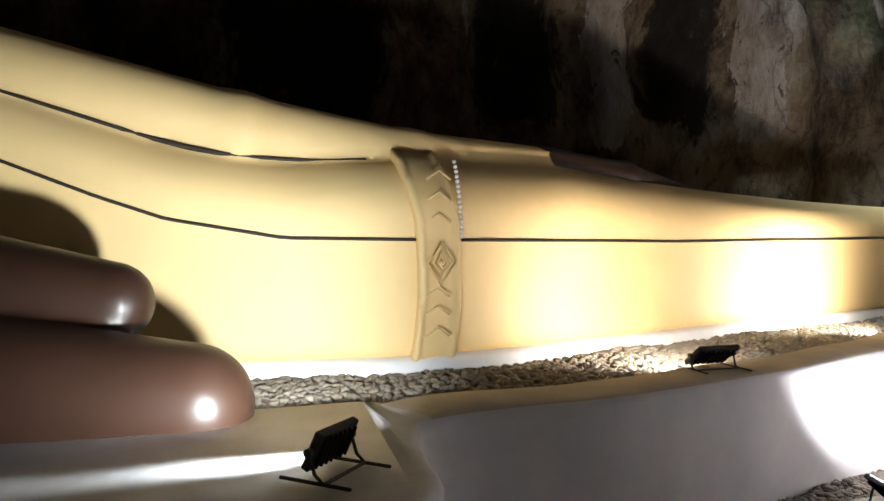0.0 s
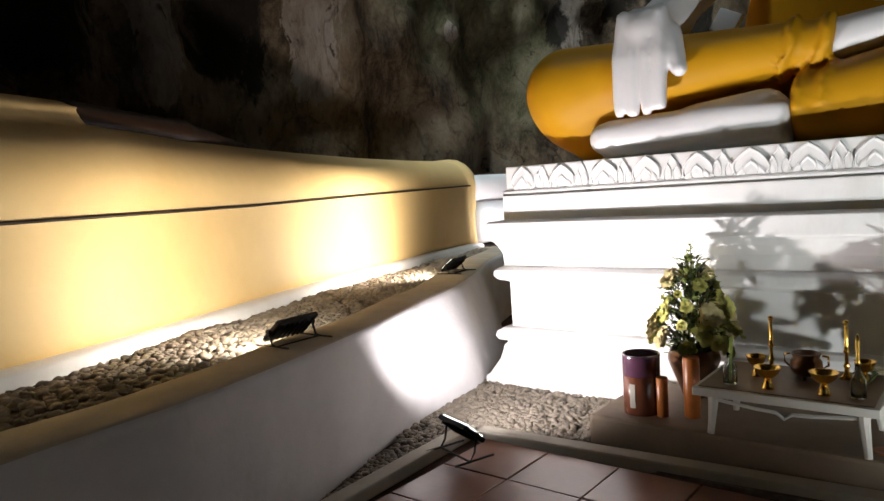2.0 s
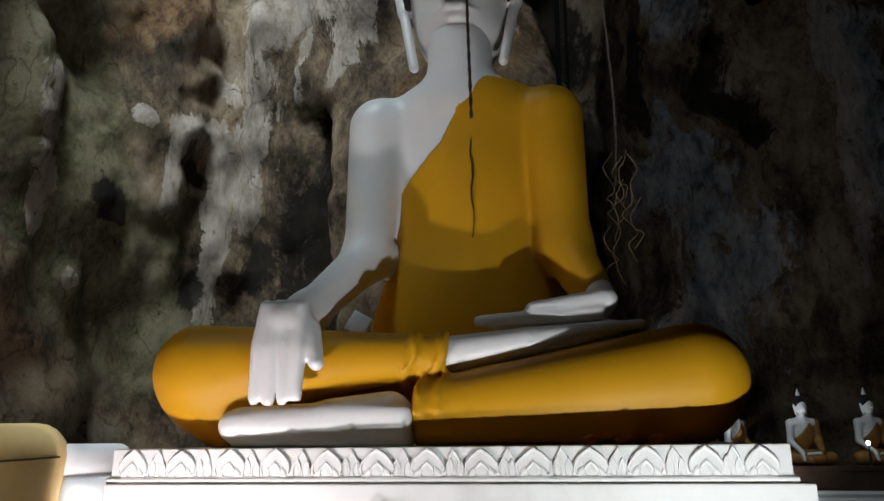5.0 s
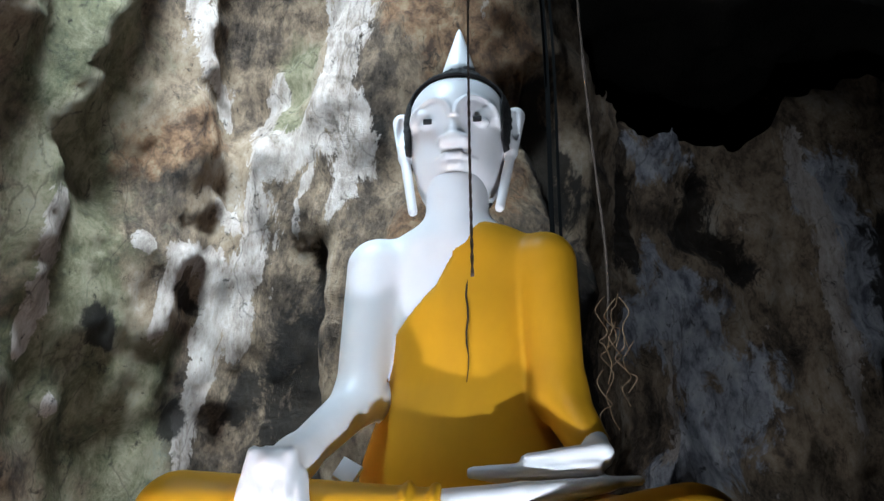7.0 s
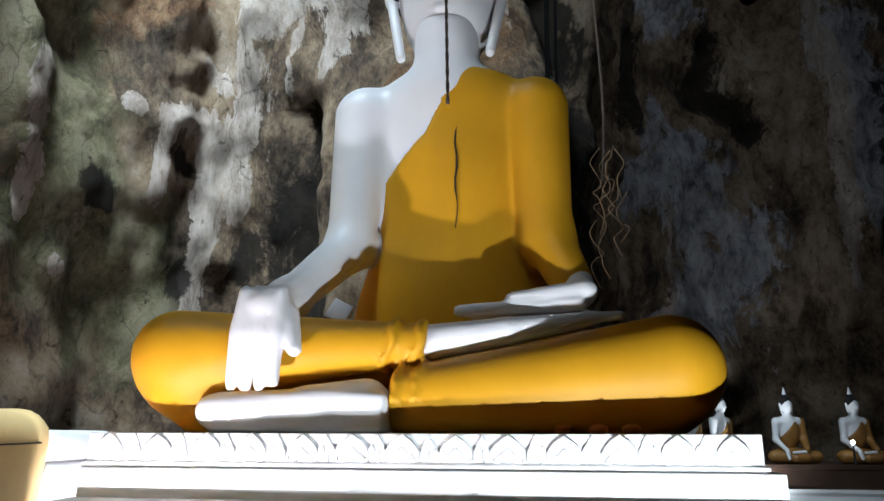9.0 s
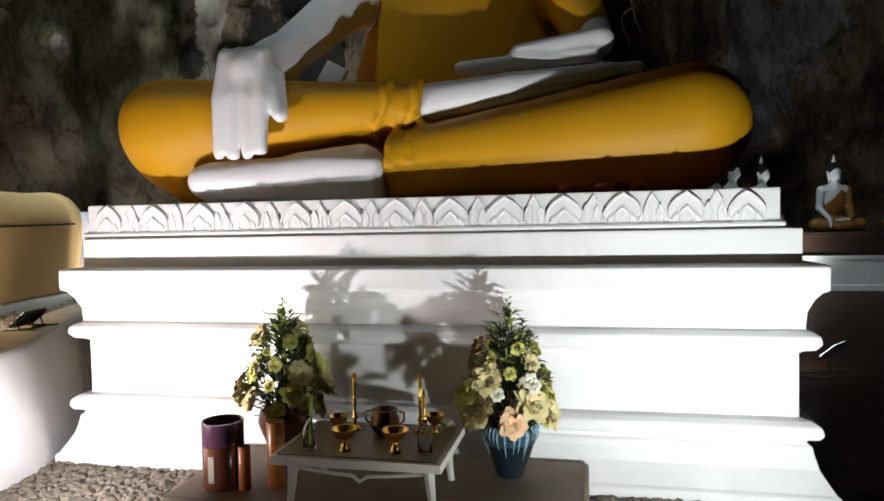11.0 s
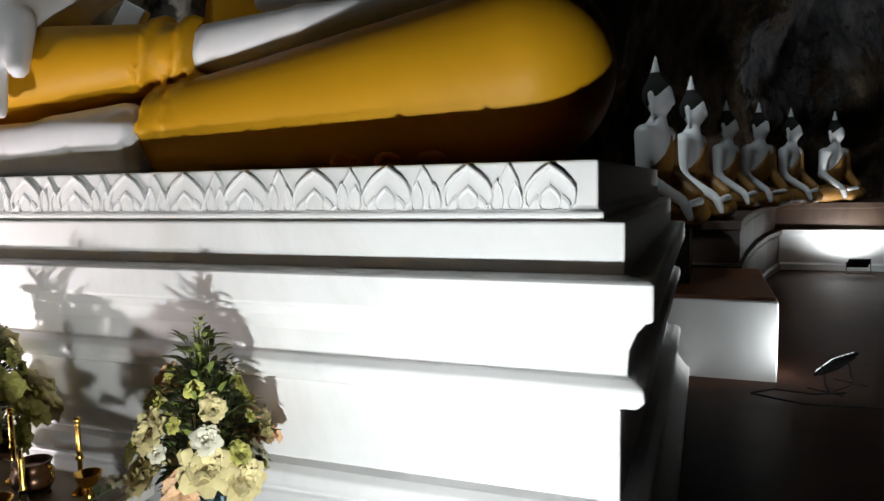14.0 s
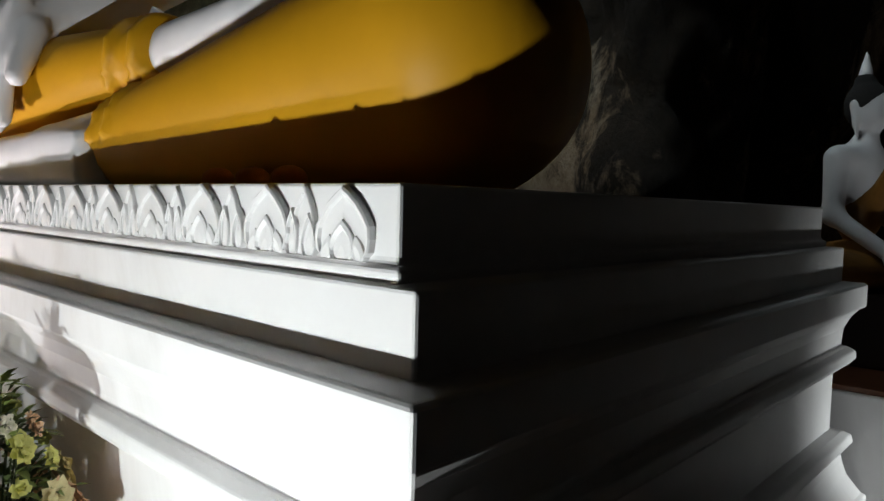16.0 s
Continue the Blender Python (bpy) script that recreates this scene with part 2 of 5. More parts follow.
lb.inputs["Emission Color"].default_value, lb.inputs["Emission Strength"].default_value = (0.95, 1, 1, 1), 12
M["led"] = lit
M["robe"].node_tree.nodes["Principled BSDF"].inputs["Specular IOR Level"].default_value = 0.2
M["grout"].node_tree.nodes["Principled BSDF"].inputs["Specular IOR Level"].default_value = 0.06
M["brown_robe"].node_tree.nodes["Principled BSDF"].inputs["Specular IOR Level"].default_value = 0.3
M["strap"].node_tree.nodes["Principled BSDF"].inputs["Specular IOR Level"].default_value = 0.05


# ---- mesh helpers ----
def obj(name, verts, faces, mats, index=None, smooth=False, parent=None, label=""):
    me = bpy.data.meshes.new(name)
    me.from_pydata([tuple(v) for v in verts], [], [tuple(f) for f in faces])
    for m in mats:
        me.materials.append(M[m])
    if index is not None:
        me.polygons.foreach_set("material_index", np.asarray(index, dtype=np.int32))
    if smooth:
        me.polygons.foreach_set("use_smooth", np.ones(len(me.polygons), dtype=bool))
    me.update()
    ob = new(name, me)
    if parent:
        ob.parent = parent
    if label:
        ob["label"] = label
    return ob


def part(name, bm, material, parent=None, label="", smooth=False):
    """Links a bmesh as one mesh object under a thing or a part."""
    me = bpy.data.meshes.new(name)
    bm.normal_update()
    bm.to_mesh(me)
    bm.free()
    me.materials.append(M[material])
    if smooth:
        me.polygons.foreach_set("use_smooth", np.ones(len(me.polygons), dtype=bool))
    ob = new(name, me)
    if parent:
        ob.parent = parent
    if label:
        ob["label"] = label
    return ob


def thing(name, at, label, category, group="", turn=0.0, kind=""):
    e = new(name)
    e.matrix_world = pose(*at, 0, 0, turn)
    e.empty_display_size = 0.1
    return tagged(e, label, category, group, kind)


def boxy(size, at=(0, 0, 0), bevel=0.0, turn=(0, 0, 0), bm=None):
    bm = bm or bmesh.new()
    out = bmesh.ops.create_cube(bm, size=1, matrix=pose(*at, *turn) @ Matrix.Diagonal((*size, 1)))
    if bevel:
        edges = list({e for v in out["verts"] for e in v.link_edges})
        bmesh.ops.bevel(bm, geom=edges, offset=bevel, segments=2, affect="EDGES", profile=0.6)
    return bm


def lathe(profile, at=(0, 0, 0), steps=32, bm=None):
    """Turns (radius, height) pairs about the z axis."""
    bm = bm or bmesh.new()
    rings = []
    for r, z in profile:
        rings.append([bm.verts.new((at[0] + r * math.cos(a), at[1] + r * math.sin(a), at[2] + z)) for a in (2 * math.pi * k / steps for k in range(steps))])
    for a, b in zip(rings, rings[1:]):
        for k in range(steps):
            bm.faces.new((a[k], a[(k + 1) % steps], b[(k + 1) % steps], b[k]))
    bm.faces.new(list(reversed(rings[0])))
    bm.faces.new(rings[-1])
    return bm


def tube(points, radius, sides=8, bm=None):
    """A round bar along points; radius may be one value or one for each point."""
    bm = bm or bmesh.new()
    pts = [Vector(p) for p in points]
    rad = radius if isinstance(radius, (list, tuple)) else [radius] * len(pts)
    rings = []
    for i, p in enumerate(pts):
        d = (pts[min(i + 1, len(pts) - 1)] - pts[max(i - 1, 0)]).normalized()
        side = d.cross(Vector((0.3, 0.2, 1)) if abs(d.z) < 0.9 else Vector((1, 0.1, 0))).normalized()
        up = side.cross(d)
        rings.append([bm.verts.new(p + rad[i] * (math.cos(a) * side + math.sin(a) * up)) for a in (2 * math.pi * k / sides for k in range(sides))])
    for a, b in zip(rings, rings[1:]):
        for k in range(sides):
            bm.faces.new((a[k], a[(k + 1) % sides], b[(k + 1) % sides], b[k]))
    bm.faces.new(list(reversed(rings[0])))
    bm.faces.new(rings[-1])
    return bm


# ---- rounded forms from distance fields ----
def cap(P, a, b, ra, rb):
    ba = np.subtract(b, a)
    q = [P[i] - a[i] for i in range(3)]
    h = np.clip((q[0] * ba[0] + q[1] * ba[1] + q[2] * ba[2]) / (ba @ ba), 0, 1)
    return np.sqrt(sum((q[i] - ba[i] * h) ** 2 for i in range(3))) - (ra + (rb - ra) * h)


def ell(P, c, r):
    k0 = np.sqrt(sum(((P[i] - c[i]) / r[i]) ** 2 for i in range(3)))
    k1 = np.sqrt(sum(((P[i] - c[i]) / r[i] ** 2) ** 2 for i in range(3))) + 1e-6
    return k0 * (k0 - 1) / k1


def block(P, c, half, r=0.0):
    q = [np.abs(P[i] - c[i]) - half[i] + r for i in range(3)]
    out = np.sqrt(sum(np.maximum(k, 0) ** 2 for k in q))
    return out + np.minimum(np.maximum(np.maximum(q[0], q[1]), q[2]), 0) - r


def smin(k, *ds):
    d = ds[0]
    for e in ds[1:]:
        h = np.clip(0.5 + 0.5 * (e - d) / k, 0, 1)
        d = e * (1 - h) + d * h - k * h * (1 - h)
    return d


def net(f, lo, hi, h):
    """A smooth quad mesh of the surface f = 0 inside a box."""
    ax = [np.arange(lo[i], hi[i] + h, h) for i in range(3)]
    P = np.meshgrid(*ax, indexing="ij", sparse=True)
    V = np.broadcast_to(f(P), tuple(len(a) for a in ax))
    S = V < 0
    n = [s - 1 for s in S.shape]
    corner = [(i, j, k) for i in (0, 1) for j in (0, 1) for k in (0, 1)]
    cut = lambda A, c: A[c[0]:c[0] + n[0], c[1]:c[1] + n[1], c[2]:c[2] + n[2]]
    count = sum(cut(S, c).astype(np.int8) for c in corner)
    I = np.argwhere((count > 0) & (count < 8))
    total, hits = np.zeros((len(I), 3)), np.zeros(len(I))
    for a in corner:
        for axis in range(3):
            if a[axis]:
                continue
            b = list(a)
            b[axis] = 1
            va, vb = V[tuple((I + a).T)], V[tuple((I + b).T)]
            ok = (va < 0) != (vb < 0)
            w = np.where(ok, va / np.where(ok, va - vb, 1), 0)
            p = np.tile(np.array(a, float), (len(I), 1))
            p[:, axis] += w
            total[ok] += p[ok]
            hits[ok] += 1
    verts = (I + total / hits[:, None]) * h + np.array([a[0] for a in ax])
    index = np.full(n, -1)
    index[tuple(I.T)] = np.arange(len(I))
    faces = []
    for axis in range(3):
        u, v = (axis + 1) % 3, (axis + 2) % 3
        sl0, sl1 = [slice(None)] * 3, [slice(None)] * 3
        sl0[axis], sl1[axis] = slice(0, -1), slice(1, None)
        A, B = S[tuple(sl0)], S[tuple(sl1)]
        E = np.argwhere(A != B)
        E = E[(E[:, u] > 0) & (E[:, v] > 0) & (E[:, u] < n[u]) & (E[:, v] < n[v])]
        flip = A[tuple(E.T)]
        du, dv = np.eye(3, dtype=int)[u], np.eye(3, dtype=int)[v]
        q = np.stack([index[tuple((E - du - dv).T)], index[tuple((E - dv).T)], index[tuple(E.T)], index[tuple((E - du).T)]], 1)
        q[~flip] = q[~flip][:, ::-1]
        faces.append(q[(q >= 0).all(1)])
    return verts, np.concatenate(faces)


def weld(pieces):
    """Joins (verts, faces, slot) pieces into one list of verts, faces and slots."""
    V, F, I, base = [], [], [], 0
    for v, f, slot in pieces:
        v = np.asarray(v, float)
        V.extend(v.tolist())
        F.extend([tuple(int(k) + base for k in q) for q in f])
        I.extend([slot] * len(f))
        base += len(v)
    return V, F, I


def raw(bm):
    bm.verts.index_update()
    out = [tuple(v.co) for v in bm.verts], [tuple(v.index for v in f.verts) for f in bm.faces]
    bm.free()
    return out


def curve(y, keys):
    ks = sorted(keys)
    return np.interp(y, [k[0] for k in ks], [k[1] for k in ks])


def rocky(p, size, amount):
    return amount * noise.fractal(Vector(p) / size, 1.0, 2.1, 5)


def spline(points, n):
    """n points along a smooth line through points."""
    P = np.array([points[0], *points, points[-1]], float)
    out = []
    for u in np.linspace(0, len(points) - 1.0001, n):
        i, f = int(u), u - int(u)
        a, b, c, d = P[i], P[i + 1], P[i + 2], P[i + 3]
        out.append(0.5 * (2 * b + (c - a) * f + (2 * a - 5 * b + 4 * c - d) * f * f + (3 * b - a - 3 * c + d) * f ** 3))
    return np.array(out)


# ---- the cave ----
# where things grow on the rock or shade is painted on it: chains of (metres along the wall, height, half-width)
CRUST = [[(17.7, 10.8, 0.30), (18.05, 9.6, 0.30), (18.6, 9.3, 0.20), (18.9, 8.6, 0.10)],
         [(21.3, 13.0, 0.7), (21.4, 11.0, 0.60), (21.7, 9.5, 0.50), (21.0, 8.25, 0.45), (20.0, 7.6, 0.45), (19.75, 6.55, 0.40), (19.63, 5.63, 0.34), (19.58, 4.74, 0.16)],
         [(19.9, 9.6, 0.22), (19.83, 8.5, 0.36), (19.75, 7.0, 0.33)], [(18.92, 7.12, 0.12), (19.3, 6.7, 0.18)],
         [(18.28, 6.0, 0.22), (19.1, 6.13, 0.28)], [(18.3, 6.0, 0.15), (18.25, 5.2, 0.13), (18.2, 4.8, 0.16)],
         [(19.15, 6.1, 0.28), (19.19, 5.4, 0.27), (19.18, 4.54, 0.22), (19.05, 3.85, 0.20), (19.04, 2.8, 0.15)],
         [(20.94, 7.5, 0.07), (20.6, 6.6, 0.05)], [(21.75, 8.4, 0.30), (21.73, 7.7, 0.26), (21.35, 6.7, 0.16)],
         [(17.68, 6.06, 0.14), (17.76, 6.0, 0.12)], [(16.95, 3.6, 0.14), (17.05, 3.55, 0.14)],
         [(35.7, 12.2, 0.34), (36.1, 9.6, 0.32), (36.1, 7.0, 0.28), (35.9, 4.9, 0.22)], [(31.25, 6.4, 0.18), (31.0, 4.1, 0.22)],
         [(14.55, 5.6, 0.55), (14.58, 4.1, 0.42), (14.7, 2.7, 0.25)], [(12.8, 4.8, 0.32), (12.85, 2.7, 0.22)], [(16.2, 6.0, 0.30), (16.4, 4.2, 0.18)]]
# black patches for shade in recesses and dim rock; three are also sunk
PAINTED_SHADE = [[(20.95, 6.2, 0.30), (20.8, 5.2, 0.55), (20.5, 4.2, 0.65), (20.7, 3.3, 0.75), (20.6, 1.5, 0.9)], [(19.78, 4.4, 0.20), (19.72, 3.9, 0.24)], [(18.80, 3.85, 0.22), (18.85, 3.6, 0.20)],
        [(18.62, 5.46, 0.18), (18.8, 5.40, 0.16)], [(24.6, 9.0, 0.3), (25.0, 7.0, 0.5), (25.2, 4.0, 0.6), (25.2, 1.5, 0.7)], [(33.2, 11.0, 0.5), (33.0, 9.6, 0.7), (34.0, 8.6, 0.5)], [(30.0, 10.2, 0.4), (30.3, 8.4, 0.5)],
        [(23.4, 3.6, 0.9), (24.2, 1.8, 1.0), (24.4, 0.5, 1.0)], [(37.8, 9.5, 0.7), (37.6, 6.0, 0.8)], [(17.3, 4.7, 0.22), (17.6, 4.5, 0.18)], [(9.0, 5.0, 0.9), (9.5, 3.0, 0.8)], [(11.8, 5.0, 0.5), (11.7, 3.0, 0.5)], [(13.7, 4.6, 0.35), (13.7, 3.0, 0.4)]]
HOLLOWS = [PAINTED_SHADE[0], PAINTED_SHADE[4], PAINTED_SHADE[5]]
RUST = [[(22.6, 10.5, 0.6), (23.5, 9.6, 0.8), (23.7, 7.4, 0.7), (22.8, 6.0, 0.6)], [(10.4, 4.6, 0.6), (10.6, 2.6, 0.5)], [(18.4, 8.2, 0.5), (17.4, 7.4, 0.5)]]
ALGAE = [[(15.8, 9.0, 1.3), (16.4, 6.5, 1.5), (16.8, 4.5, 1.3), (17.6, 3.2, 0.9)], [(18.4, 2.6, 0.6), (18.3, 4.6, 0.5)], [(20.4, 8.2, 0.5), (20.3, 10.0, 0.6)]]
SLATE = [[(29.5, 6.5, 1.0), (32.0, 7.4, 1.6), (33.5, 5.6, 1.5), (31.5, 3.5, 1.4)], [(30.5, 11.0, 0.8), (32.5, 11.6, 0.8)], [(36.5, 11.0, 1.2), (37.0, 7.0, 1.2)]]


def grown(chains, S, Z):
    """1 on a chain, 0.5 at its half-width, falling to 0."""
    best = np.zeros_like(S)
    for chain in chains:
        for (s0, z0, w0), (s1, z1, w1) in zip(chain, chain[1:]):
            ds, dz = s1 - s0, z1 - z0
            h = np.clip(((S - s0) * ds + (Z - z0) * dz) / (ds * ds + dz * dz), 0, 1)
            best = np.maximum(best, 1 - 0.5 * np.hypot(S - s0 - h * ds, Z - z0 - h * dz) / (w0 + (w1 - w0) * h))
    return np.clip(best, 0, 1)


def rock_sheet(name, plan, z0, z1, nu, nv, lean=0.0, flute=0.4, lump=0.5, label="", mat="rock"):
    """A rock face over a plan line, with lumps, upright flutes, ledges, proud crusts and sunk hollows."""
    line = spline(plan, nu)
    along = np.concatenate([[0], np.cumsum(np.hypot(*np.diff(line, axis=0).T))])
    Z = np.array([[z0 + ((z1(x, y) if callable(z1) else z1) - z0) * j / (nv - 1) for j in range(nv)] for x, y in line])
    S = np.repeat(along[:, None], nv, axis=1)
    fields = {"crust": grown(CRUST, S, Z), "painted_shade": grown(PAINTED_SHADE, S, Z), "rust": grown(RUST, S, Z), "algae": grown(ALGAE, S, Z), "slate": grown(SLATE, S, Z)} if mat == "rock" else {}
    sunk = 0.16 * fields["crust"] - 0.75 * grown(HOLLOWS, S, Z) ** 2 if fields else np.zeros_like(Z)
    verts = []
    for i, (x, y) in enumerate(line):
        d = line[min(i + 1, nu - 1)] - line[max(i - 1, 0)]
        d = d / (np.hypot(*d) + 1e-9)
        nx, ny = d[1], -d[0]
        for j in range(nv):
            z = Z[i, j]
            o = rocky((x, y, z), 2.6, lump) + flute * noise.noise(Vector((x * 1.3, y * 1.3, z * 0.16))) + rocky((x, y, z * 0.5), 0.6, 0.10) + rocky((x, y, z), 0.22, 0.04) + lean * (z - z0)
            o += 0.25 * max(0, noise.noise(Vector((x * 0.4, y * 0.4, z * 1.1)))) + sunk[i, j]
            verts.append((x + nx * o, y + ny * o, z))
    faces = [(i * nv + j, (i + 1) * nv + j, (i + 1) * nv + j + 1, i * nv + j + 1) for i in range(nu - 1) for j in range(nv - 1)]
    ob = obj(name, verts, faces, [mat], smooth=True)
    for key, values in fields.items():
        ob.data.attributes.new(key, "FLOAT", "POINT").data.foreach_set("value", values.ravel().astype(np.float32))
    return tagged(ob, label, "cave wall", kind="structure")


tall = lambda x, y: float(np.interp(x, [0.1, 0.35, 1.2, 3.8, 4.8, 8.5, 12], [17.0, 10.4, 11.2, 12.4, 12.2, 14.0, 14.5])) + (0.7 * noise.fractal(Vector((x * 0.9, y * 0.9, 2)), 1.0, 2.2, 4) if x > 0.3 else 0)
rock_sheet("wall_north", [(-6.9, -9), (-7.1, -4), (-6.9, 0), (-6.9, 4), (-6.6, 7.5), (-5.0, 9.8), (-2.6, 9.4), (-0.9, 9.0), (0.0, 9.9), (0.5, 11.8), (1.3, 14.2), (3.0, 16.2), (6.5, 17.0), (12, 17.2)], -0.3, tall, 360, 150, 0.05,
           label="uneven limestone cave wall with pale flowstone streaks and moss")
# hollow and unseen east wall take the darkened copy, so little light bounces back
rock_sheet("wall_hollow", [(-6, 22), (0, 30), (8, 33), (16, 30), (22, 20)], 0, 24, 40, 30, 0.0, label="rock far back in a hollow of the cave, coloured dark for shade", mat="dimmed_rock")
rock_sheet("wall_east", [(12, 18), (10, 12), (9, 6), (8.5, 0), (8, -5), (4, -9), (-2, -10), (-7, -9)], -0.3, 18, 90, 50, 0.0, label="unseen limestone cave wall behind the walkway, coloured dark to cut bounced light", mat="dimmed_rock")


def cave_ceiling():
    n = 70
    verts, faces = [], []
    for i in range(n):
        for j in range(n):
            x, y = -14 + 40 * i / (n - 1), -13 + 50 * j / (n - 1)
            verts.append((x, y, 16.5 + 0.18 * max(0, y - 8) + rocky((x, y, 3), 3.0, 1.1) + 0.6 * noise.noise(Vector((x, y, 0)) * 0.7)))
    for i in range(n - 1):
        for j in range(n - 1):
            faces.append((i * n + j, i * n + j + 1, (i + 1) * n + j + 1, (i + 1) * n + j))
    return tagged(obj("ceiling", verts, faces, ["dimmed_rock"], smooth=True), "rough limestone cave ceiling high above the statues, coloured dark for shade", "cave ceiling", kind="structure")


cave_ceiling()
tagged(part("floor", boxy((26, 38, 0.2), (1.5, 8, -0.13)), "grout"), "brown cave floor with worn red tiles", "floor", kind="structure")

# ---- rim wall round the reclining statue ----
WALL = [(-1.25, -2.6), (-1.28, -1.2), (-1.32, -0.4), (-1.42, 0.08), (-1.70, 0.34), (-2.15, 0.40), (-2.40, 0.52), (-2.5, 0.9), (-2.56, 1.43), (-2.75, 2.2), (-3.0, 3.0), (-3.2, 3.55), (-3.37, 4.05), (-3.74, 4.85), (-4.3, 5.9), (-4.75, 7.2), (-5.0, 8.6)]


def rim_wall():
    line = spline(WALL, 70)
    verts, faces, slot = [], [], []
    for i, (x, y) in enumerate(line):
        d = line[min(i + 1, 69)] - line[max(i - 1, 0)]
        d = d / np.hypot(*d)
        nx, ny = -d[1], d[0]
        w = 0.34 + 0.05 * noise.noise(Vector((x, y, 0.5)))
        e = 0.012 * noise.noise(Vector((x * 2, y * 2, 0)))
        low = -0.22 * min(1, max(0, (y - 2.9) / 1.0)) * (y < 5.2)
        for o, z in ((0.02 + low, -0.05), (0.6 * low, 0.30), (e, 0.655), (0.02, 0.69), (0.05, 0.70 + e), (w - 0.04, 0.705 + e), (w, 0.69), (w + 0.01, 0.5)):
            inner = o > 0.2 and y < 0.5
            verts.append((min(x - 0.3, -2.70 + o - w), min(y, 0.30), z) if inner else (x + nx * o, y + ny * o, z))
    for i in range(69):
        for k in range(7):
            faces.append((i * 8 + k, i * 8 + k + 1, (i + 1) * 8 + k + 1, (i + 1) * 8 + k))
            slot.append(0 if k < 3 or line[i][1] < 0.5 else 1)
    return tagged(obj("wall_rim", verts, faces, ["wall", "rim"], slot, True), "low whitewashed retaining wall with a worn sandy rim", "low wall", kind="structure")


rim_wall()


def pebbles(name, inside, box, z, count, size, label, seed):
    """Loose stones over a plan, one object."""
    rnd = random.Random(seed)
    bm = bmesh.new()
    bmesh.ops.create_icosphere(bm, subdivisions=1, radius=1)
    sv, sf = raw(bm)
    sv = np.array(sv)
    V, F = [], []
    while len(F) < count * len(sf):
        x, y = rnd.uniform(box[0], box[2]), rnd.uniform(box[1], box[3])
        if not inside(x, y):
            continue
        s = size * rnd.uniform(0.5, 1.5)
        m = np.array(Euler((rnd.uniform(-0.4, 0.4), rnd.uniform(-0.4, 0.4), rnd.uniform(0, 6.3))).to_matrix())
        p = (sv * (s * rnd.uniform(0.8, 1.3), s * rnd.uniform(0.6, 1), s * rnd.uniform(0.4, 0.7))) @ m.T + (x, y, z(x, y) + s * 0.2)
        base = len(V)
        V.extend(p.tolist())
        F.extend([tuple(k + base for k in q) for q in sf])
    return tagged(obj(name, V, F, ["pebble"], smooth=True), label, "gravel", kind="stuff")


BODY_FRONT = [(-3.0, -3.75), (-0.27, -3.67), (0.76, -3.60), (1.81, -3.88), (3.8, -4.60), (6.0, -5.22), (7.15, -5.42), (9.0, -5.6)]
WALL_IN = [(y, x - 0.3 if y > 0.5 else -2.66) for x, y in WALL]
bed = lambda x, y: 0.645 + 0.03 * noise.noise(Vector((x * 1.5, y * 1.5, 0)))


def gravel_bed():
    ny, nx = 90, 14
    verts = []
    for j in range(ny):
        y = -2.6 + 11.2 * j / (ny - 1)
        a, b = curve(y, WALL_IN) + 0.05, curve(y, BODY_FRONT) - 0.3
        for i in range(nx):
            x = a + (b - a) * i / (nx - 1)
            verts.append((x, y, bed(x, y)))
    faces = [(j * nx + i, j * nx + i + 1, (j + 1) * nx + i + 1, (j + 1) * nx + i) for j in range(ny - 1) for i in range(nx - 1)]
    return tagged(obj("ground_bed", verts, faces, ["soil"], smooth=True), "raised bed of coarse sandy gravel along the reclining statue", "gravel bed", kind="structure")


gravel_bed()
pebbles("gravel", lambda x, y: curve(y, BODY_FRONT) + 0.05 < x < curve(y, WALL_IN) + 0.02, (-5.6, -1.5, -1.9, 7.5), bed, 7000, 0.024, "coarse tan and grey gravel heaped beside the statue", 3)

# ---- pedestal ----
CX, HALF, FRONT, BACK = -0.99, 2.025, 4.27, 7.36
PROFILE = [(0.155, -0.02), (0.155, 0.045), (0.135, 0.06), (0.11, 0.10), (0.075, 0.16), (0.055, 0.23), (0.05, 0.265), (0.03, 0.275), (0.03, 0.295), (0.075, 0.305), (0.092, 0.33), (0.085, 0.37), (0.05, 0.392), (0.0, 0.40),
           (0.0, 0.72), (0.02, 0.735), (0.06, 0.745), (0.085, 0.775), (0.08, 0.815), (0.05, 0.835), (0.025, 0.84), (0.025, 0.865), (0.03, 0.93), (0.055, 0.99), (0.085, 1.03), (0.105, 1.04), (0.11, 1.05), (0.11, 1.155), (0.10, 1.167), (0.0, 1.175)]


def ring(o, z):
    x0, x1, y0, y1 = CX - HALF - o, CX + HALF + o, FRONT - o, BACK + o
    return [(x0, y0, z), (x1, y0, z), (x1, y1, z), (x0, y1, z)]


def stacked(rings):
    V = [p for r in rings for p in r]
    F = []
    for i in range(len(rings) - 1):
        for k in range(4):
            a, b = i * 4 + k, i * 4 + (k + 1) % 4
            F.append((a, b, b + 4, a + 4))
    F.append(tuple(range(len(V) - 4, len(V))))
    return V, F


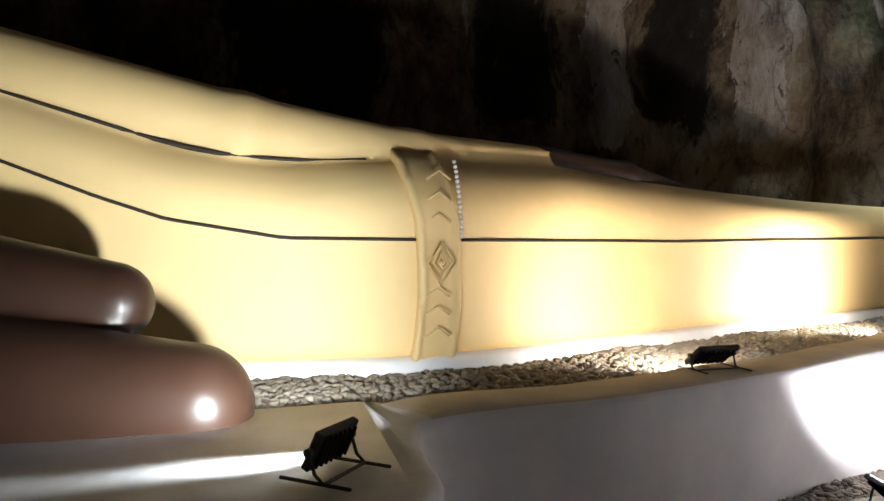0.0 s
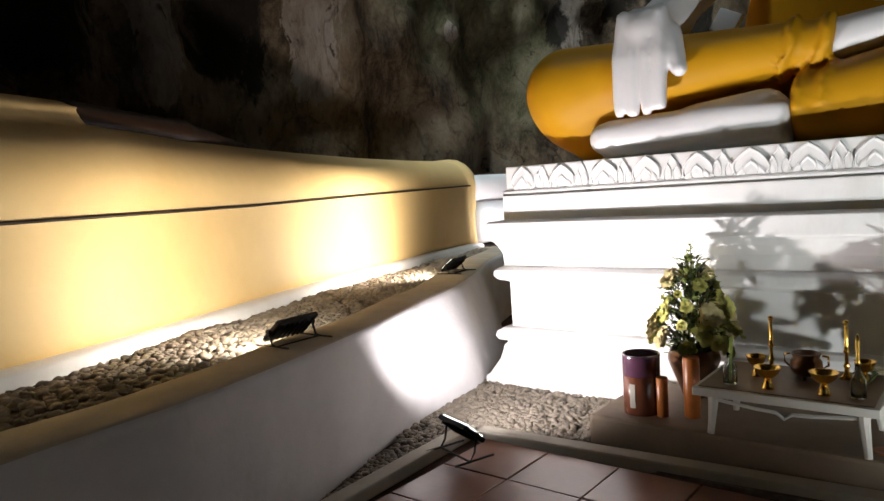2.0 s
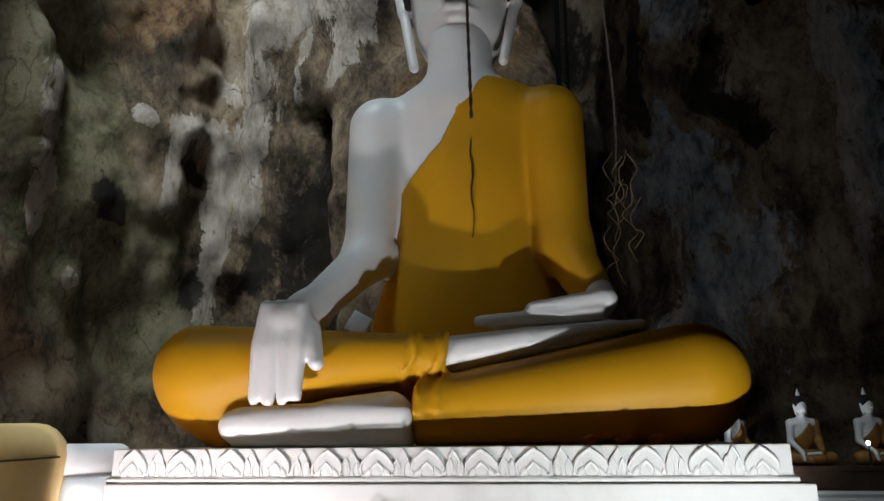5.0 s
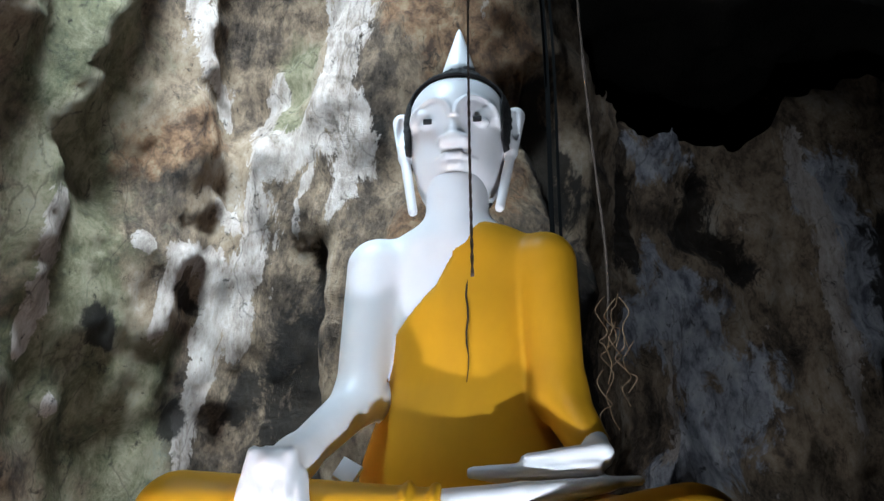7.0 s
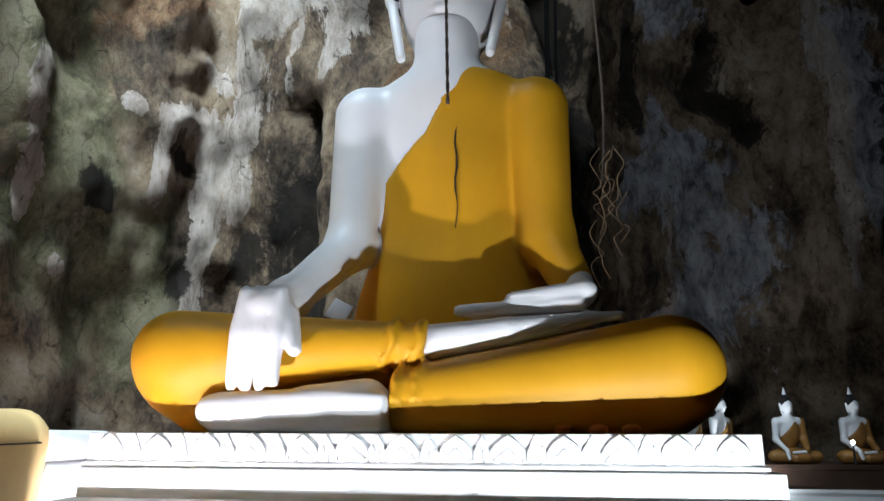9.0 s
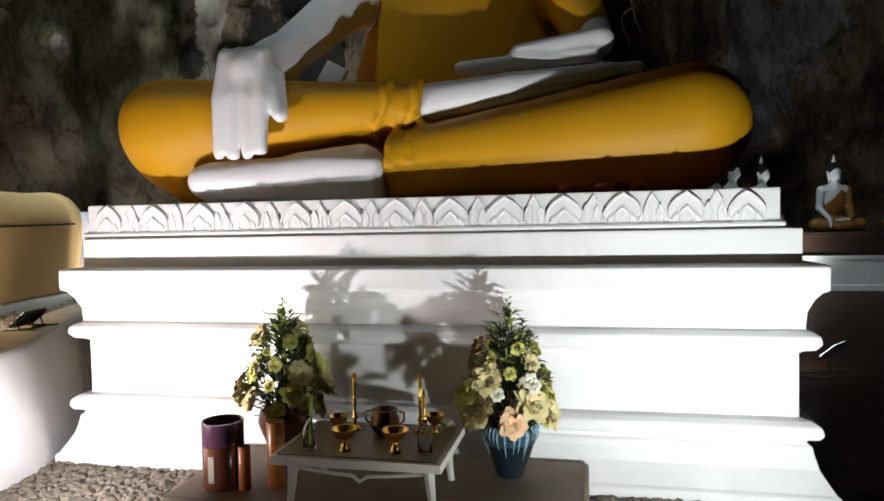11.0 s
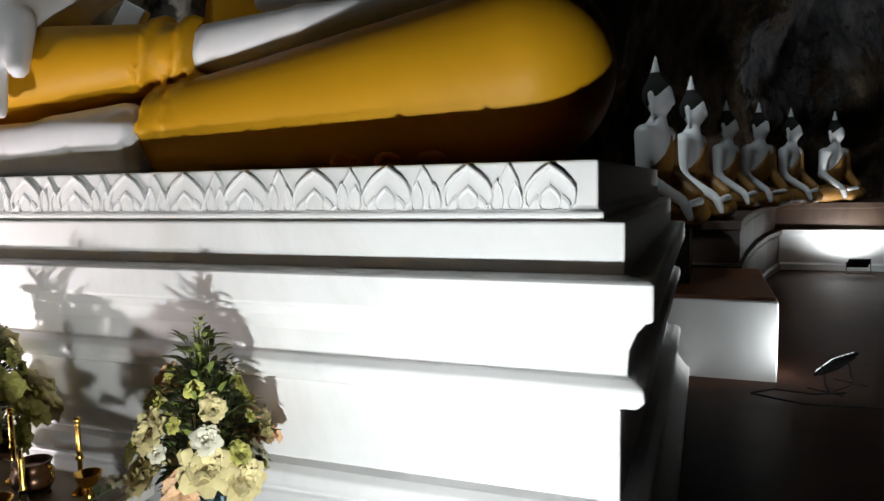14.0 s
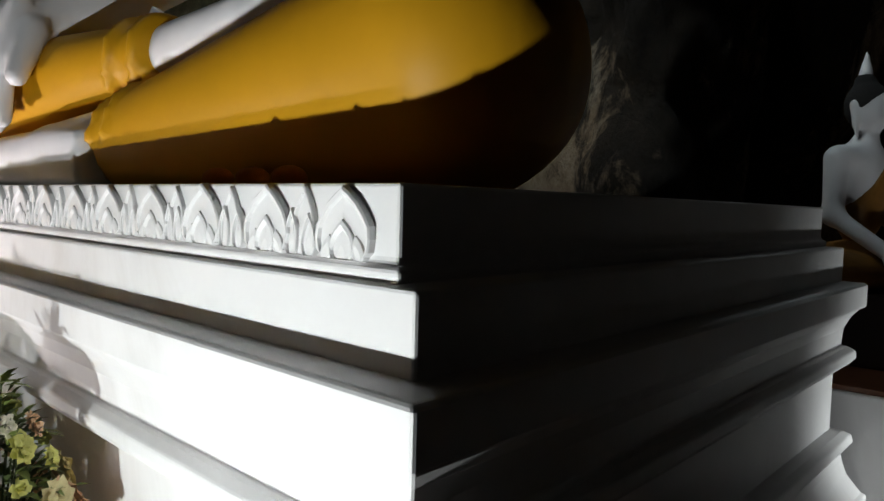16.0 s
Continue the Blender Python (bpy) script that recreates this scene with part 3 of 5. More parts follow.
def petal(w, h, d, bm, at, axis, rnd, inner=True):
    """A carved lotus petal on a face looking along -y or +x: a raised ogee rim round a sunk field, with a small petal and two curls inside."""
    half = [(0.34, 0.0), (0.46, 0.12), (0.50, 0.30), (0.47, 0.48), (0.39, 0.64), (0.26, 0.80), (0.11, 0.93), (0.03, 0.99)]
    def put(u, v, o):
        return (at[0] + u, at[1] - o, at[2] + v) if axis == "y" else (at[0] + o, at[1] + u, at[2] + v)
    def leaf(cx, cz, w, h, lean, steps):
        outline = [(-u, v) for u, v in half] + [(0.0, 1.02)] + [(u, v) for u, v in reversed(half)]
        outline = [(u * rnd.uniform(0.95, 1.04), v) for u, v in outline]
        rings = []
        for k, o in steps:
            rings.append([bm.verts.new(put(cx + (u * k + lean * v) * w, cz + (0.02 + (v - 0.02) * (k if k > 0.5 else k * 1.1)) * h, o)) for u, v in outline])
        for a, b in zip(rings, rings[1:]):
            for i in range(len(outline)):
                j = (i + 1) % len(outline)
                bm.faces.new((a[i], a[j], b[j], b[i]))
        bm.faces.new(rings[-1])
    leaf(0, 0, w, h, rnd.uniform(-0.03, 0.03), ((1, -0.004), (0.985, d * 0.8), (0.95, d), (0.88, d * 0.95), (0.85, d * 0.5), (0.62, d * 0.6), (0.40, d * 0.75), (0.1, d * 0.8)))
    if inner:
        leaf(0, 0.0, w * 0.46, h * 0.56, rnd.uniform(-0.05, 0.05), ((1, 0.0), (0.95, d * 0.95), (0.84, d * 1.12), (0.70, d * 0.75), (0.3, d * 0.95)))
        for side in (-1, 1):
            leaf(side * w * 0.29, 0.0, w * 0.24, h * 0.36, -side * 0.25, ((1, 0.0), (0.9, d * 0.85), (0.6, d * 1.05), (0.2, d * 0.95)))
    bmesh.ops.recalc_face_normals(bm, faces=bm.faces)
    return bm


def pedestal():
    root = thing("pedestal", (CX, FRONT, 0), "wide white stepped pedestal with moulded courses and a carved lotus frieze", "pedestal")
    def add(name, V, F, label=""):
        ob = obj(name, [tuple(Vector(v) - Vector((CX, FRONT, 0))) for v in V], F, ["white"], parent=root, label=label)
        mod = ob.modifiers.new("edge", "BEVEL")
        mod.width, mod.segments, mod.limit_method, mod.angle_limit = 0.008, 2, "ANGLE", radians(40)
        return ob
    add("base_moulding", *stacked([ring(*p) for p in PROFILE[:14]]))
    add("dado", *stacked([ring(0.0, 0.395), ring(0.0, 0.725)]))
    add("cornice", *stacked([ring(*p) for p in PROFILE[14:]]))
    add("band", *stacked([ring(0.012, 1.16), ring(0.012, 1.345), ring(-0.02, 1.35)]))
    x0, x1, y0, y1 = -3.015, 0.955, 4.30, 7.30
    box = lambda g, z: [(x0 - g, y0 - g, z), (x1 + g, y0 - g, z), (x1 + g, y1 + g, z), (x0 - g, y1 + g, z)]
    add("frieze", *stacked([box(0.018, 1.348), box(0.022, 1.362), box(0.022, 1.378), box(0.004, 1.384), box(0.0, 1.40), box(0.0, 1.55)]), "carved lotus petal frieze")
    rnd = random.Random(8)
    n = 13
    step = (x1 - x0) / n
    for k in range(n):
        x = x0 + step * (k + 0.5) - CX
        for wide, high, deep, dx, full in ((step * 0.66, 0.166, 0.020, 0.0, True), (step * 0.30, 0.162, 0.015, step * 0.5, False), (step * 0.17, 0.11, 0.019, step * 0.40, False), (step * 0.17, 0.10, 0.019, step * 0.60, False)):
            if dx and k == n - 1:
                continue
            part("lotus_petal", petal(wide * rnd.uniform(0.93, 1.04), high * rnd.uniform(0.94, 1.0), deep, bmesh.new(), (x + dx + rnd.uniform(-0.008, 0.008), y0 - FRONT, 1.386), "y", rnd, full), "white", root)
    return root


pedestal()


# ---- the seated statue ----
EDGE = [(3.40, -1.75), (3.53, -1.50), (3.75, -1.30), (3.97, -1.09), (4.2, -0.98), (4.6, -0.86), (4.9, -0.80)]
C = -0.95


def torso(P):
    return smin(0.22, ell(P, (-0.93, 5.76, 3.87), (0.67, 0.40, 0.72)), ell(P, (-0.90, 5.82, 3.05), (0.67, 0.40, 0.88)), ell(P, (-0.93, 5.86, 2.40), (0.82, 0.47, 0.80)),
                cap(P, (-1.62, 5.68, 4.25), (-0.25, 5.68, 4.23), 0.24, 0.24), ell(P, (C, 5.62, 4.42), (0.44, 0.28, 0.22)))


def left_arm(P):
    return smin(0.12, cap(P, (-0.20, 5.60, 4.20), (-0.15, 5.52, 3.05), 0.25, 0.185), cap(P, (-0.15, 5.52, 3.05), (0.02, 5.22, 2.62), 0.185, 0.13))


def right_arm(P):
    return smin(0.12, cap(P, (-1.68, 5.60, 4.20), (-1.74, 5.52, 3.05), 0.25, 0.185), cap(P, (-1.74, 5.52, 3.02), (-1.98, 4.82, 2.46), 0.185, 0.135), cap(P, (-1.98, 4.82, 2.46), (-2.02, 4.55, 2.36), 0.14, 0.13))


def right_hand(P):
    d = smin(0.10, cap(P, (-1.97, 4.88, 2.50), (-2.0, 4.52, 2.34), 0.135, 0.145), ell(P, (-2.01, 4.50, 2.30), (0.170, 0.09, 0.15)))
    for x, z in ((-2.145, 1.845), (-2.055, 1.835), (-1.965, 1.84), (-1.88, 1.86)):
        d = smin(0.006, d, cap(P, (x * 0.9 - 0.2, 4.46, 2.44), (x, 4.39, 2.16), 0.052, 0.050), cap(P, (x, 4.39, 2.16), (x + 0.02 * (x + 2.0), 4.372, z), 0.049, 0.041))
    return smin(0.03, d, cap(P, (-1.85, 4.50, 2.30), (-1.76, 4.40, 2.06), 0.075, 0.05))


def left_hand(P):
    d = smin(0.05, cap(P, (0.05, 5.18, 2.60), (0.08, 5.05, 2.50), 0.12, 0.09), cap(P, (0.10, 5.02, 2.52), (-0.40, 4.98, 2.455), 0.075, 0.06))
    for k, y in enumerate((4.98, 5.06, 5.14, 5.22)):
        d = smin(0.02, d, cap(P, (0.05, y, 2.42), (-0.78 + 0.05 * k, y, 2.385), 0.06, 0.045))
    return d


def upper_leg(P):
    return smin(0.15, cap(P, (-2.66, 4.66, 2.06), (-1.0, 4.76, 2.13), 0.31, 0.135), cap(P, (-2.60, 4.75, 1.92), (-1.6, 5.4, 1.95), 0.30, 0.40), cap(P, (-2.38, 4.75, 1.70), (-2.2, 5.0, 1.68), 0.24, 0.26))


def lower_leg(P):
    return smin(0.15, cap(P, (0.60, 4.86, 1.97), (-1.15, 4.70, 1.76), 0.335, 0.195), cap(P, (0.55, 5.0, 1.88), (-0.4, 5.5, 1.95), 0.33, 0.40), cap(P, (0.42, 4.92, 1.72), (-1.1, 4.76, 1.66), 0.24, 0.16))


def feet(P):
    up = smin(0.03, cap(P, (-1.05, 4.78, 2.13), (-0.45, 4.84, 2.21), 0.125, 0.10), cap(P, (-0.45, 4.84, 2.21), (0.14, 4.95, 2.31), 0.10, 0.05), cap(P, (0.0, 4.98, 2.31), (0.33, 5.0, 2.335), 0.045, 0.035))
    down = smin(0.04, cap(P, (-1.34, 4.63, 1.745), (-1.7, 4.56, 1.72), 0.15, 0.13), cap(P, (-1.7, 4.56, 1.70), (-2.30, 4.46, 1.685), 0.13, 0.105), cap(P, (-1.7, 4.56, 1.62), (-2.24, 4.5, 1.62), 0.1, 0.08), block(P, (-1.745, 4.57, 1.645), (0.575, 0.125, 0.155), 0.05))
    return np.minimum(up, down)


def seated_statue():
    base = lambda P: 1.553 - P[2]
    skin = lambda P: np.maximum(np.minimum(np.minimum(smin(0.12, torso(P), right_arm(P), cap(P, (C, 5.60, 4.4), (C, 5.56, 4.95), 0.29, 0.28)), np.minimum(right_hand(P), left_hand(P))), feet(P)), base(P))
    def robe(P):
        bare = (np.interp(P[2], [k[0] for k in EDGE], [k[1] for k in EDGE]) - P[0]) * 0.75
        bare = np.where(P[2] < 3.40, -1.0, bare)
        top = np.maximum(smin(0.05, torso(P), left_arm(P)) - 0.022, bare)
        top = np.maximum(top, P[2] - 4.53)
        over = np.maximum(upper_leg(P), P[0] + 0.98)
        under = np.maximum(lower_leg(P), -1.18 - P[0])
        wave = 0.02 * np.sin(P[2] * 17.0)
        cuff = np.minimum(np.abs(P[0] + 1.02 - 0.25 * (P[2] - 2.1) + wave) - 0.030, np.abs(P[0] + 1.20 - 0.25 * (P[2] - 2.1) + wave) - 0.022)
        over = np.minimum(over, np.maximum(upper_leg(P) - 0.038, cuff))
        hem = np.minimum(np.abs(P[0] + 1.15 - 0.3 * (P[2] - 1.8) + wave) - 0.022, np.abs(P[0] + 1.02 - 0.3 * (P[2] - 1.8) + wave) - 0.018)
        under = np.minimum(under, np.maximum(np.maximum(lower_leg(P) - 0.026, hem), 1.74 - P[2]))
        lap = ell(P, (-0.95, 5.55, 1.95), (1.5, 0.62, 0.36))
        return np.maximum(np.minimum(np.minimum(top, np.minimum(over, under)), lap), base(P))
    pieces = [(*net(skin, (-2.5, 4.2, 1.5), (0.5, 6.25, 4.98), 0.026), 0), (*net(robe, (-3.2, 4.3, 1.5), (1.05, 6.4, 4.75), 0.03), 1)]
    # head, ears, nose, lips and lids
    def skull(P):
        return smin(0.10, ell(P, (C, 5.60, 5.45), (0.46, 0.45, 0.62)), ell(P, (C, 5.60, 5.74), (0.47, 0.43, 0.43)), ell(P, (C, 5.50, 5.10), (0.375, 0.36, 0.40)))
    def head(Q):
        P = (Q[0], Q[1] - 0.22 * np.clip(5.62 - Q[2], 0, 0.9), Q[2])
        d = skull(P)
        d = smin(0.05, d, cap(P, (C, 5.20, 5.57), (C, 5.12, 5.29), 0.022, 0.045))
        d = smin(0.04, d, ell(P, (C - 0.075, 5.14, 5.26), (0.065, 0.07, 0.05)), ell(P, (C + 0.075, 5.14, 5.26), (0.065, 0.07, 0.05)), ell(P, (C, 5.11, 5.265), (0.06, 0.06, 0.055)))
        for s in (-1, 1):
            lid = ell(P, (C + s * 0.225, 5.315, 5.555), (0.185, 0.105, 0.125))
            d = smin(0.012, d, lid)
            d = smin(0.012, d, ell(P, (C + s * 0.225, 5.222, 5.458), (0.105, 0.042, 0.040)))
        for s in (-1, 1):
            round_eye = np.hypot((P[0] - C - s * 0.215) / 0.19, (P[2] - 5.50) / 0.20)
            ridge = np.abs(round_eye - 1) * 0.18 + 2.0 * np.maximum(5.50 - P[2], 0)
            d = d - 0.034 * np.exp(-(ridge / 0.022) ** 2) * (P[1] < 5.45)
        d = smin(0.018, d, *[cap(P, (C + s * 0.185, 5.20, 5.100), (C + s * 0.06, 5.125, 5.112), 0.018, 0.032) for s in (-1, 1)], cap(P, (C - 0.06, 5.125, 5.112), (C + 0.06, 5.125, 5.112), 0.032, 0.032))
        d = smin(0.022, d, *[cap(P, (C + s * 0.15, 5.19, 5.072), (C + s * 0.04, 5.150, 5.046), 0.018, 0.032) for s in (-1, 1)], cap(P, (C - 0.04, 5.150, 5.046), (C + 0.04, 5.150, 5.046), 0.032, 0.032))
        for s, x in ((-1, C - 0.50), (1, C + 0.50)):
            ear = smin(0.04, cap(Q, (x + s * 0.05, 5.62, 5.76), (x + s * 0.0, 5.56, 5.32), 0.095, 0.06), cap(Q, (x + s * 0.0, 5.56, 5.32), (x - s * 0.115, 5.44, 4.68), 0.048, 0.042))
            dent = ell(Q, (x + s * 0.05, 5.51, 5.60), (0.045, 0.07, 0.17))
            d = np.minimum(d, np.maximum(ear, -dent))
        return np.minimum(d, np.minimum(cap(Q, (C - 0.14, 5.52, 4.70), (C + 0.14, 5.52, 4.70), 0.14, 0.14), cap(Q, (C, 5.57, 4.62), (C, 5.57, 4.63), 0.285, 0.285)) + 0.02)
    pieces.append((*net(head, (-1.68, 4.95, 4.45), (-0.22, 6.15, 6.25), 0.015), 0))
    def hair(P):
        # a cap of curls, cut open round the face
        d = smin(0.06, skull(P) - 0.045, ell(P, (C, 5.72, 6.17), (0.30, 0.30, 0.20)))
        d = d + 0.012 * np.sin(P[0] * 70) * np.sin(P[1] * 70) * np.sin(P[2] * 70)
        qx, qz = np.abs(P[0] - C) - 0.26, P[2] - 5.83
        face = np.hypot(np.maximum(qx, 0), np.maximum(qz, 0)) + np.minimum(np.maximum(qx, qz), 0) - 0.17
        return np.maximum(np.maximum(d, -np.maximum(face, P[1] - 5.62)), 5.3 - P[2])
    pieces.append((*net(hair, (-1.6, 5.0, 5.2), (-0.3, 6.3, 6.55), 0.017), 2))
    pieces.append((*net(lambda P: cap(P, (C, 5.70, 6.40), (C, 5.70, 6.98), 0.17, 0.02), (-1.3, 5.4, 6.2), (-0.6, 6.0, 7.1), 0.025), 0))
    for s in (-1, 1):
        pieces.append((*raw(boxy((0.078, 0.03, 0.046), (C + s * 0.225 - 0.01, 5.193, 5.46), 0.006)), 2))
    # a folded cloth end, and the joint down the chest
    pieces.append((*raw(boxy((0.16, 0.05, 0.16), (-1.66, 5.02, 2.40), 0.01, (-12, 28, 0))), 0))
    pieces.append((*raw(tube([(-0.845 + 0.01 * math.sin(k * 1.7), 5.325 + 0.05 * abs(k - 4) / 5, 4.12 - 0.1 * k) for k in range(11)], [0.004 + 0.004 * (k < 8) for k in range(11)], 5)), 3))
    V, F, I = weld(pieces)
    return tagged(obj("seated_statue", V, F, ["skin", "robe", "hair", "dark_line"], I, True), "large seated white statue in an ochre robe on the pedestal", "statue")


seated_statue()


# ---- the reclining statue ----
TOP = [(-3.0, 2.62), (-1.5, 2.30), (-0.6, 1.98), (0.1, 1.88), (0.8, 1.90), (1.84, 1.93), (3.4, 1.84), (5.0, 1.79), (7.2, 1.76)]
SEAM = [(-3.0, 2.44), (-1.39, 1.80), (-0.9, 1.61), (-0.57, 1.50), (0.03, 1.405), (0.8, 1.40), (3.0, 1.40), (5.0, 1.43), (7.2, 1.46)]


def reclining_statue():
    def body(P):
        u = curve(P[1], BODY_FRONT) - P[0]
        top = curve(P[1], TOP)
        zc, hz, hu, r = (0.72 + top) / 2, (top - 0.72) / 2, 0.72, 0.36
        a, b = np.abs(u - hu) - hu + r, np.abs(P[2] - zc) - hz + r
        b = np.where(P[2] < zc, np.abs(P[2] - zc) - hz + 0.08, b)
        a = np.where(P[2] < zc, np.abs(u - hu) - hu + 0.08, a)
        rr = np.where(P[2] < zc, 0.08, r)
        d = np.sqrt(np.maximum(a, 0) ** 2 + np.maximum(b, 0) ** 2) + np.minimum(np.maximum(a, b), 0) - rr
        seam = curve(P[1], SEAM)
        d = d - 0.03 * np.exp(-((P[2] - seam - 0.18) / 0.2) ** 2)
        d = d - 0.03 * ((P[1] > 7.0) & (P[1] < 7.16))
        return np.maximum(d, np.maximum(P[1] - 7.16, -2.6 - P[1]))
    arm = lambda P: smin(0.08, cap(P, (-3.98, -1.6, 2.30), (-3.92, -0.2, 2.02), 0.24, 0.20), cap(P, (-3.92, -0.2, 2.02), (-4.02, 0.8, 1.93), 0.20, 0.15), cap(P, (-4.02, 0.8, 1.93), (-4.26, 1.85, 1.93), 0.15, 0.12))
    grip = lambda P: smin(0.05, cap(P, (-4.25, 1.80, 1.95), (-4.46, 2.6, 1.90), 0.11, 0.10), cap(P, (-4.46, 2.6, 1.90), (-4.74, 3.35, 1.83), 0.10, 0.035))
    def band(P):
        mid = 0.865 + 0.035 * np.cos((P[2] - 1.15) * 4.0) - 0.10 * np.clip(P[2] - 1.5, 0, 1)
        lip = np.minimum(np.abs(P[1] - mid + 0.115), np.abs(P[1] - mid - 0.115)) - 0.022
        return np.minimum(np.maximum(body(P) - 0.045, np.abs(P[1] - mid) - 0.125), np.maximum(body(P) - 0.062, lip))
    both = lambda P: np.minimum(body(P), np.maximum(arm(P), P[1] - 1.86))
    sole = lambda P: np.minimum(block(P, (-5.95, 7.7, 1.42), (0.62, 0.62, 0.17), 0.14), block(P, (-5.9, 7.75, 0.98), (0.66, 0.68, 0.26), 0.16))
    pieces = [(*net(both, (-7.0, -2.7, 0.66), (-3.3, 7.3, 2.95), 0.045), 0), (*net(band, (-4.6, 0.5, 0.68), (-3.3, 1.25, 2.1), 0.02), 0), (*net(grip, (-5.0, 1.6, 1.6), (-4.1, 3.5, 2.2), 0.03), 1), (*net(sole, (-6.8, 6.9, 0.66), (-5.1, 8.5, 1.7), 0.04), 3)]
    side = lambda y, z: curve(y, BODY_FRONT) + 0.012 + 0.026 * math.exp(-((z - curve(y, SEAM) - 0.18) / 0.2) ** 2)
    for y0, y1 in ((-2.5, 0.75), (1.02, 7.0)):
        ys = np.linspace(y0, y1, 40)
        pieces.append((*raw(tube([(side(y, curve(y, SEAM)), y, curve(y, SEAM)) for y in ys], 0.009, 6)), 2))
    for k in range(16):
        bm = bmesh.new()
        bmesh.ops.create_icosphere(bm, subdivisions=1, radius=0.014, matrix=Matrix.Translation((-3.60 - 0.06 * (k / 15) ** 3, 1.025 - 0.002 * k, 1.42 + 0.029 * k)))
        pieces.append((*raw(bm), 3))
    for r, o in ((0.12, 0.0), (0.07, 0.01), (0.03, 0.018)):
        pts = [(-3.550 + o, 0.885 + r * 0.62 * math.sin(a), 1.27 + r * math.cos(a)) for a in (k * math.pi / 2 for k in range(5))]
        pieces.append((*raw(tube(pts, 0.008, 5)), 0))
    for z in (0.86, 0.98, 1.08, 1.50, 1.62, 1.74):
        pieces.append((*raw(tube([(-3.555, 0.80, z), (-3.545, 0.87, z + 0.05), (-3.555, 0.94, z)], 0.007, 5)), 0))
    # a dark tube that paints in the shade of the crease under the arm
    gx, gz = np.meshgrid(np.linspace(-4.1, -3.5, 61), np.linspace(1.6, 2.35, 76), indexing="ij")
    line = []
    for y in np.linspace(-1.5, 0.7, 24):
        P = (gx, np.full_like(gx, y), gz)
        miss = np.abs(body(P)) + np.abs(arm(P)) + 9 * (gz > curve(y, TOP))
        i = np.unravel_index(np.argmin(miss), miss.shape)
        line.append((float(gx[i]) + 0.028, y, float(gz[i])))
    pieces.append((*raw(tube(spline(line[::3], 40).tolist(), [0.016 - 0.010 * abs(k - 20) / 20 for k in range(40)], 6)), 2))
    # white strip along the foot of the robe
    ys = np.linspace(-2.6, 7.2, 60)
    V = [(curve(y, BODY_FRONT) + dx, y, z) for y in ys for dx, z in ((0.07, 0.60), (0.065, 0.705), (0.02, 0.735), (-0.3, 0.735))]
    F = [(i * 4 + k, (i + 1) * 4 + k, (i + 1) * 4 + k + 1, i * 4 + k + 1) for i in range(59) for k in range(3)]
    pieces.append((V, F, 4))
    V, F, I = weld(pieces)
    return tagged(obj("reclining_statue", V, F, ["gold_robe", "brown_robe", "dark_line", "skin", "white"], I, True), "long reclining statue in a golden yellow robe on a gravel bed", "statue")


reclining_statue()


def kneeling_statue():
    f = lambda P: smin(0.06, smin(0.1, cap(P, (-2.85, -1.7, 0.84), (-2.68, -0.40, 0.74), 0.36, 0.25), cap(P, (-3.2, -1.7, 0.8), (-3.1, -0.5, 0.7), 0.28, 0.2)),
                       cap(P, (-3.05, -1.7, 1.30), (-2.98, -0.72, 1.13), 0.24, 0.17), smin(0.1, ell(P, (-3.1, -1.75, 1.35), (0.36, 0.3, 0.6)), ell(P, (-3.1, -1.75, 2.05), (0.18, 0.2, 0.25))))
    v, q = net(f, (-3.6, -2.2, 0.45), (-2.4, 0.0, 2.4), 0.03)
    return tagged(obj("kneeling_statue", v, q, ["brown_robe"], smooth=True), "dark brown glossy kneeling statue on the gravel bed", "statue")


kneeling_statue()


# ---- ledge with the row of small statues ----
LEDGE = [(0.3, 9.35), (1.62, 9.35), (1.74, 10.6), (1.92, 12.0), (2.16, 13.4), (2.42, 14.5), (5.0, 14.55), (11.0, 14.6), (11.0, 17.8), (0.3, 17.5)]


def ledge():
    def loop(o, z):
        out = []
        for x, y in LEDGE:
            d = np.array([x, y]) - np.array([0.9, 16.5])
            d = d / np.hypot(*d)
            out.append((x + d[0] * o, y + d[1] * o, z))
        return out
    prof = [(0.05, -0.05), (0.05, 0.06), (0.0, 0.09), (0.0, 0.50), (0.03, 0.53), (0.06, 0.56), (0.06, 0.62), (-0.10, 0.63), (-0.10, 0.95), (-0.05, 0.97), (-0.05, 1.05)]
    rings = [loop(*p) for p in prof]
    n = len(LEDGE)
    V = [p for r in rings for p in r]
    F = [(i * n + k, i * n + (k + 1) % n, (i + 1) * n + (k + 1) % n, (i + 1) * n + k) for i in range(len(prof) - 1) for k in range(n)]
    # upper band is brown; the lower side is coloured brown for its shade
    slot = [0 if i < 6 and k >= 5 else 1 for i in range(len(prof) - 1) for k in range(n)] + [1]
    F.append(tuple(range(len(V) - n, len(V))))
    return tagged(obj("wall_ledge", V, F, ["white", "ledge_brown_and_shade"], slot), "white ledge with a dark brown upper band and a shade-darkened side under a row of seated statues", "ledge", kind="structure")


# brown paint of the upper band, also standing for shade on the white side
M["ledge_brown_and_shade"] = plain("dark_brown_ledge_paint_and_side_shade", (0.05, 0.026, 0.016), 0.5, var=0.3, scale=3.0, grain=0.2, dirt=(0.10, 0.07, 0.05))
ledge()
tagged(part("wall_plinth", boxy((1.60, 1.78, 0.62), (1.0, 8.41, 0.26), 0.012), "white"), "low white plinth in front of the statue ledge", "plinth", kind="structure")
tagged(part("plinth_cap", boxy((1.56, 1.74, 0.03), (1.0, 8.41, 0.585), 0.006), "tile"), "dark red-brown tiled top of the white plinth", "slab")
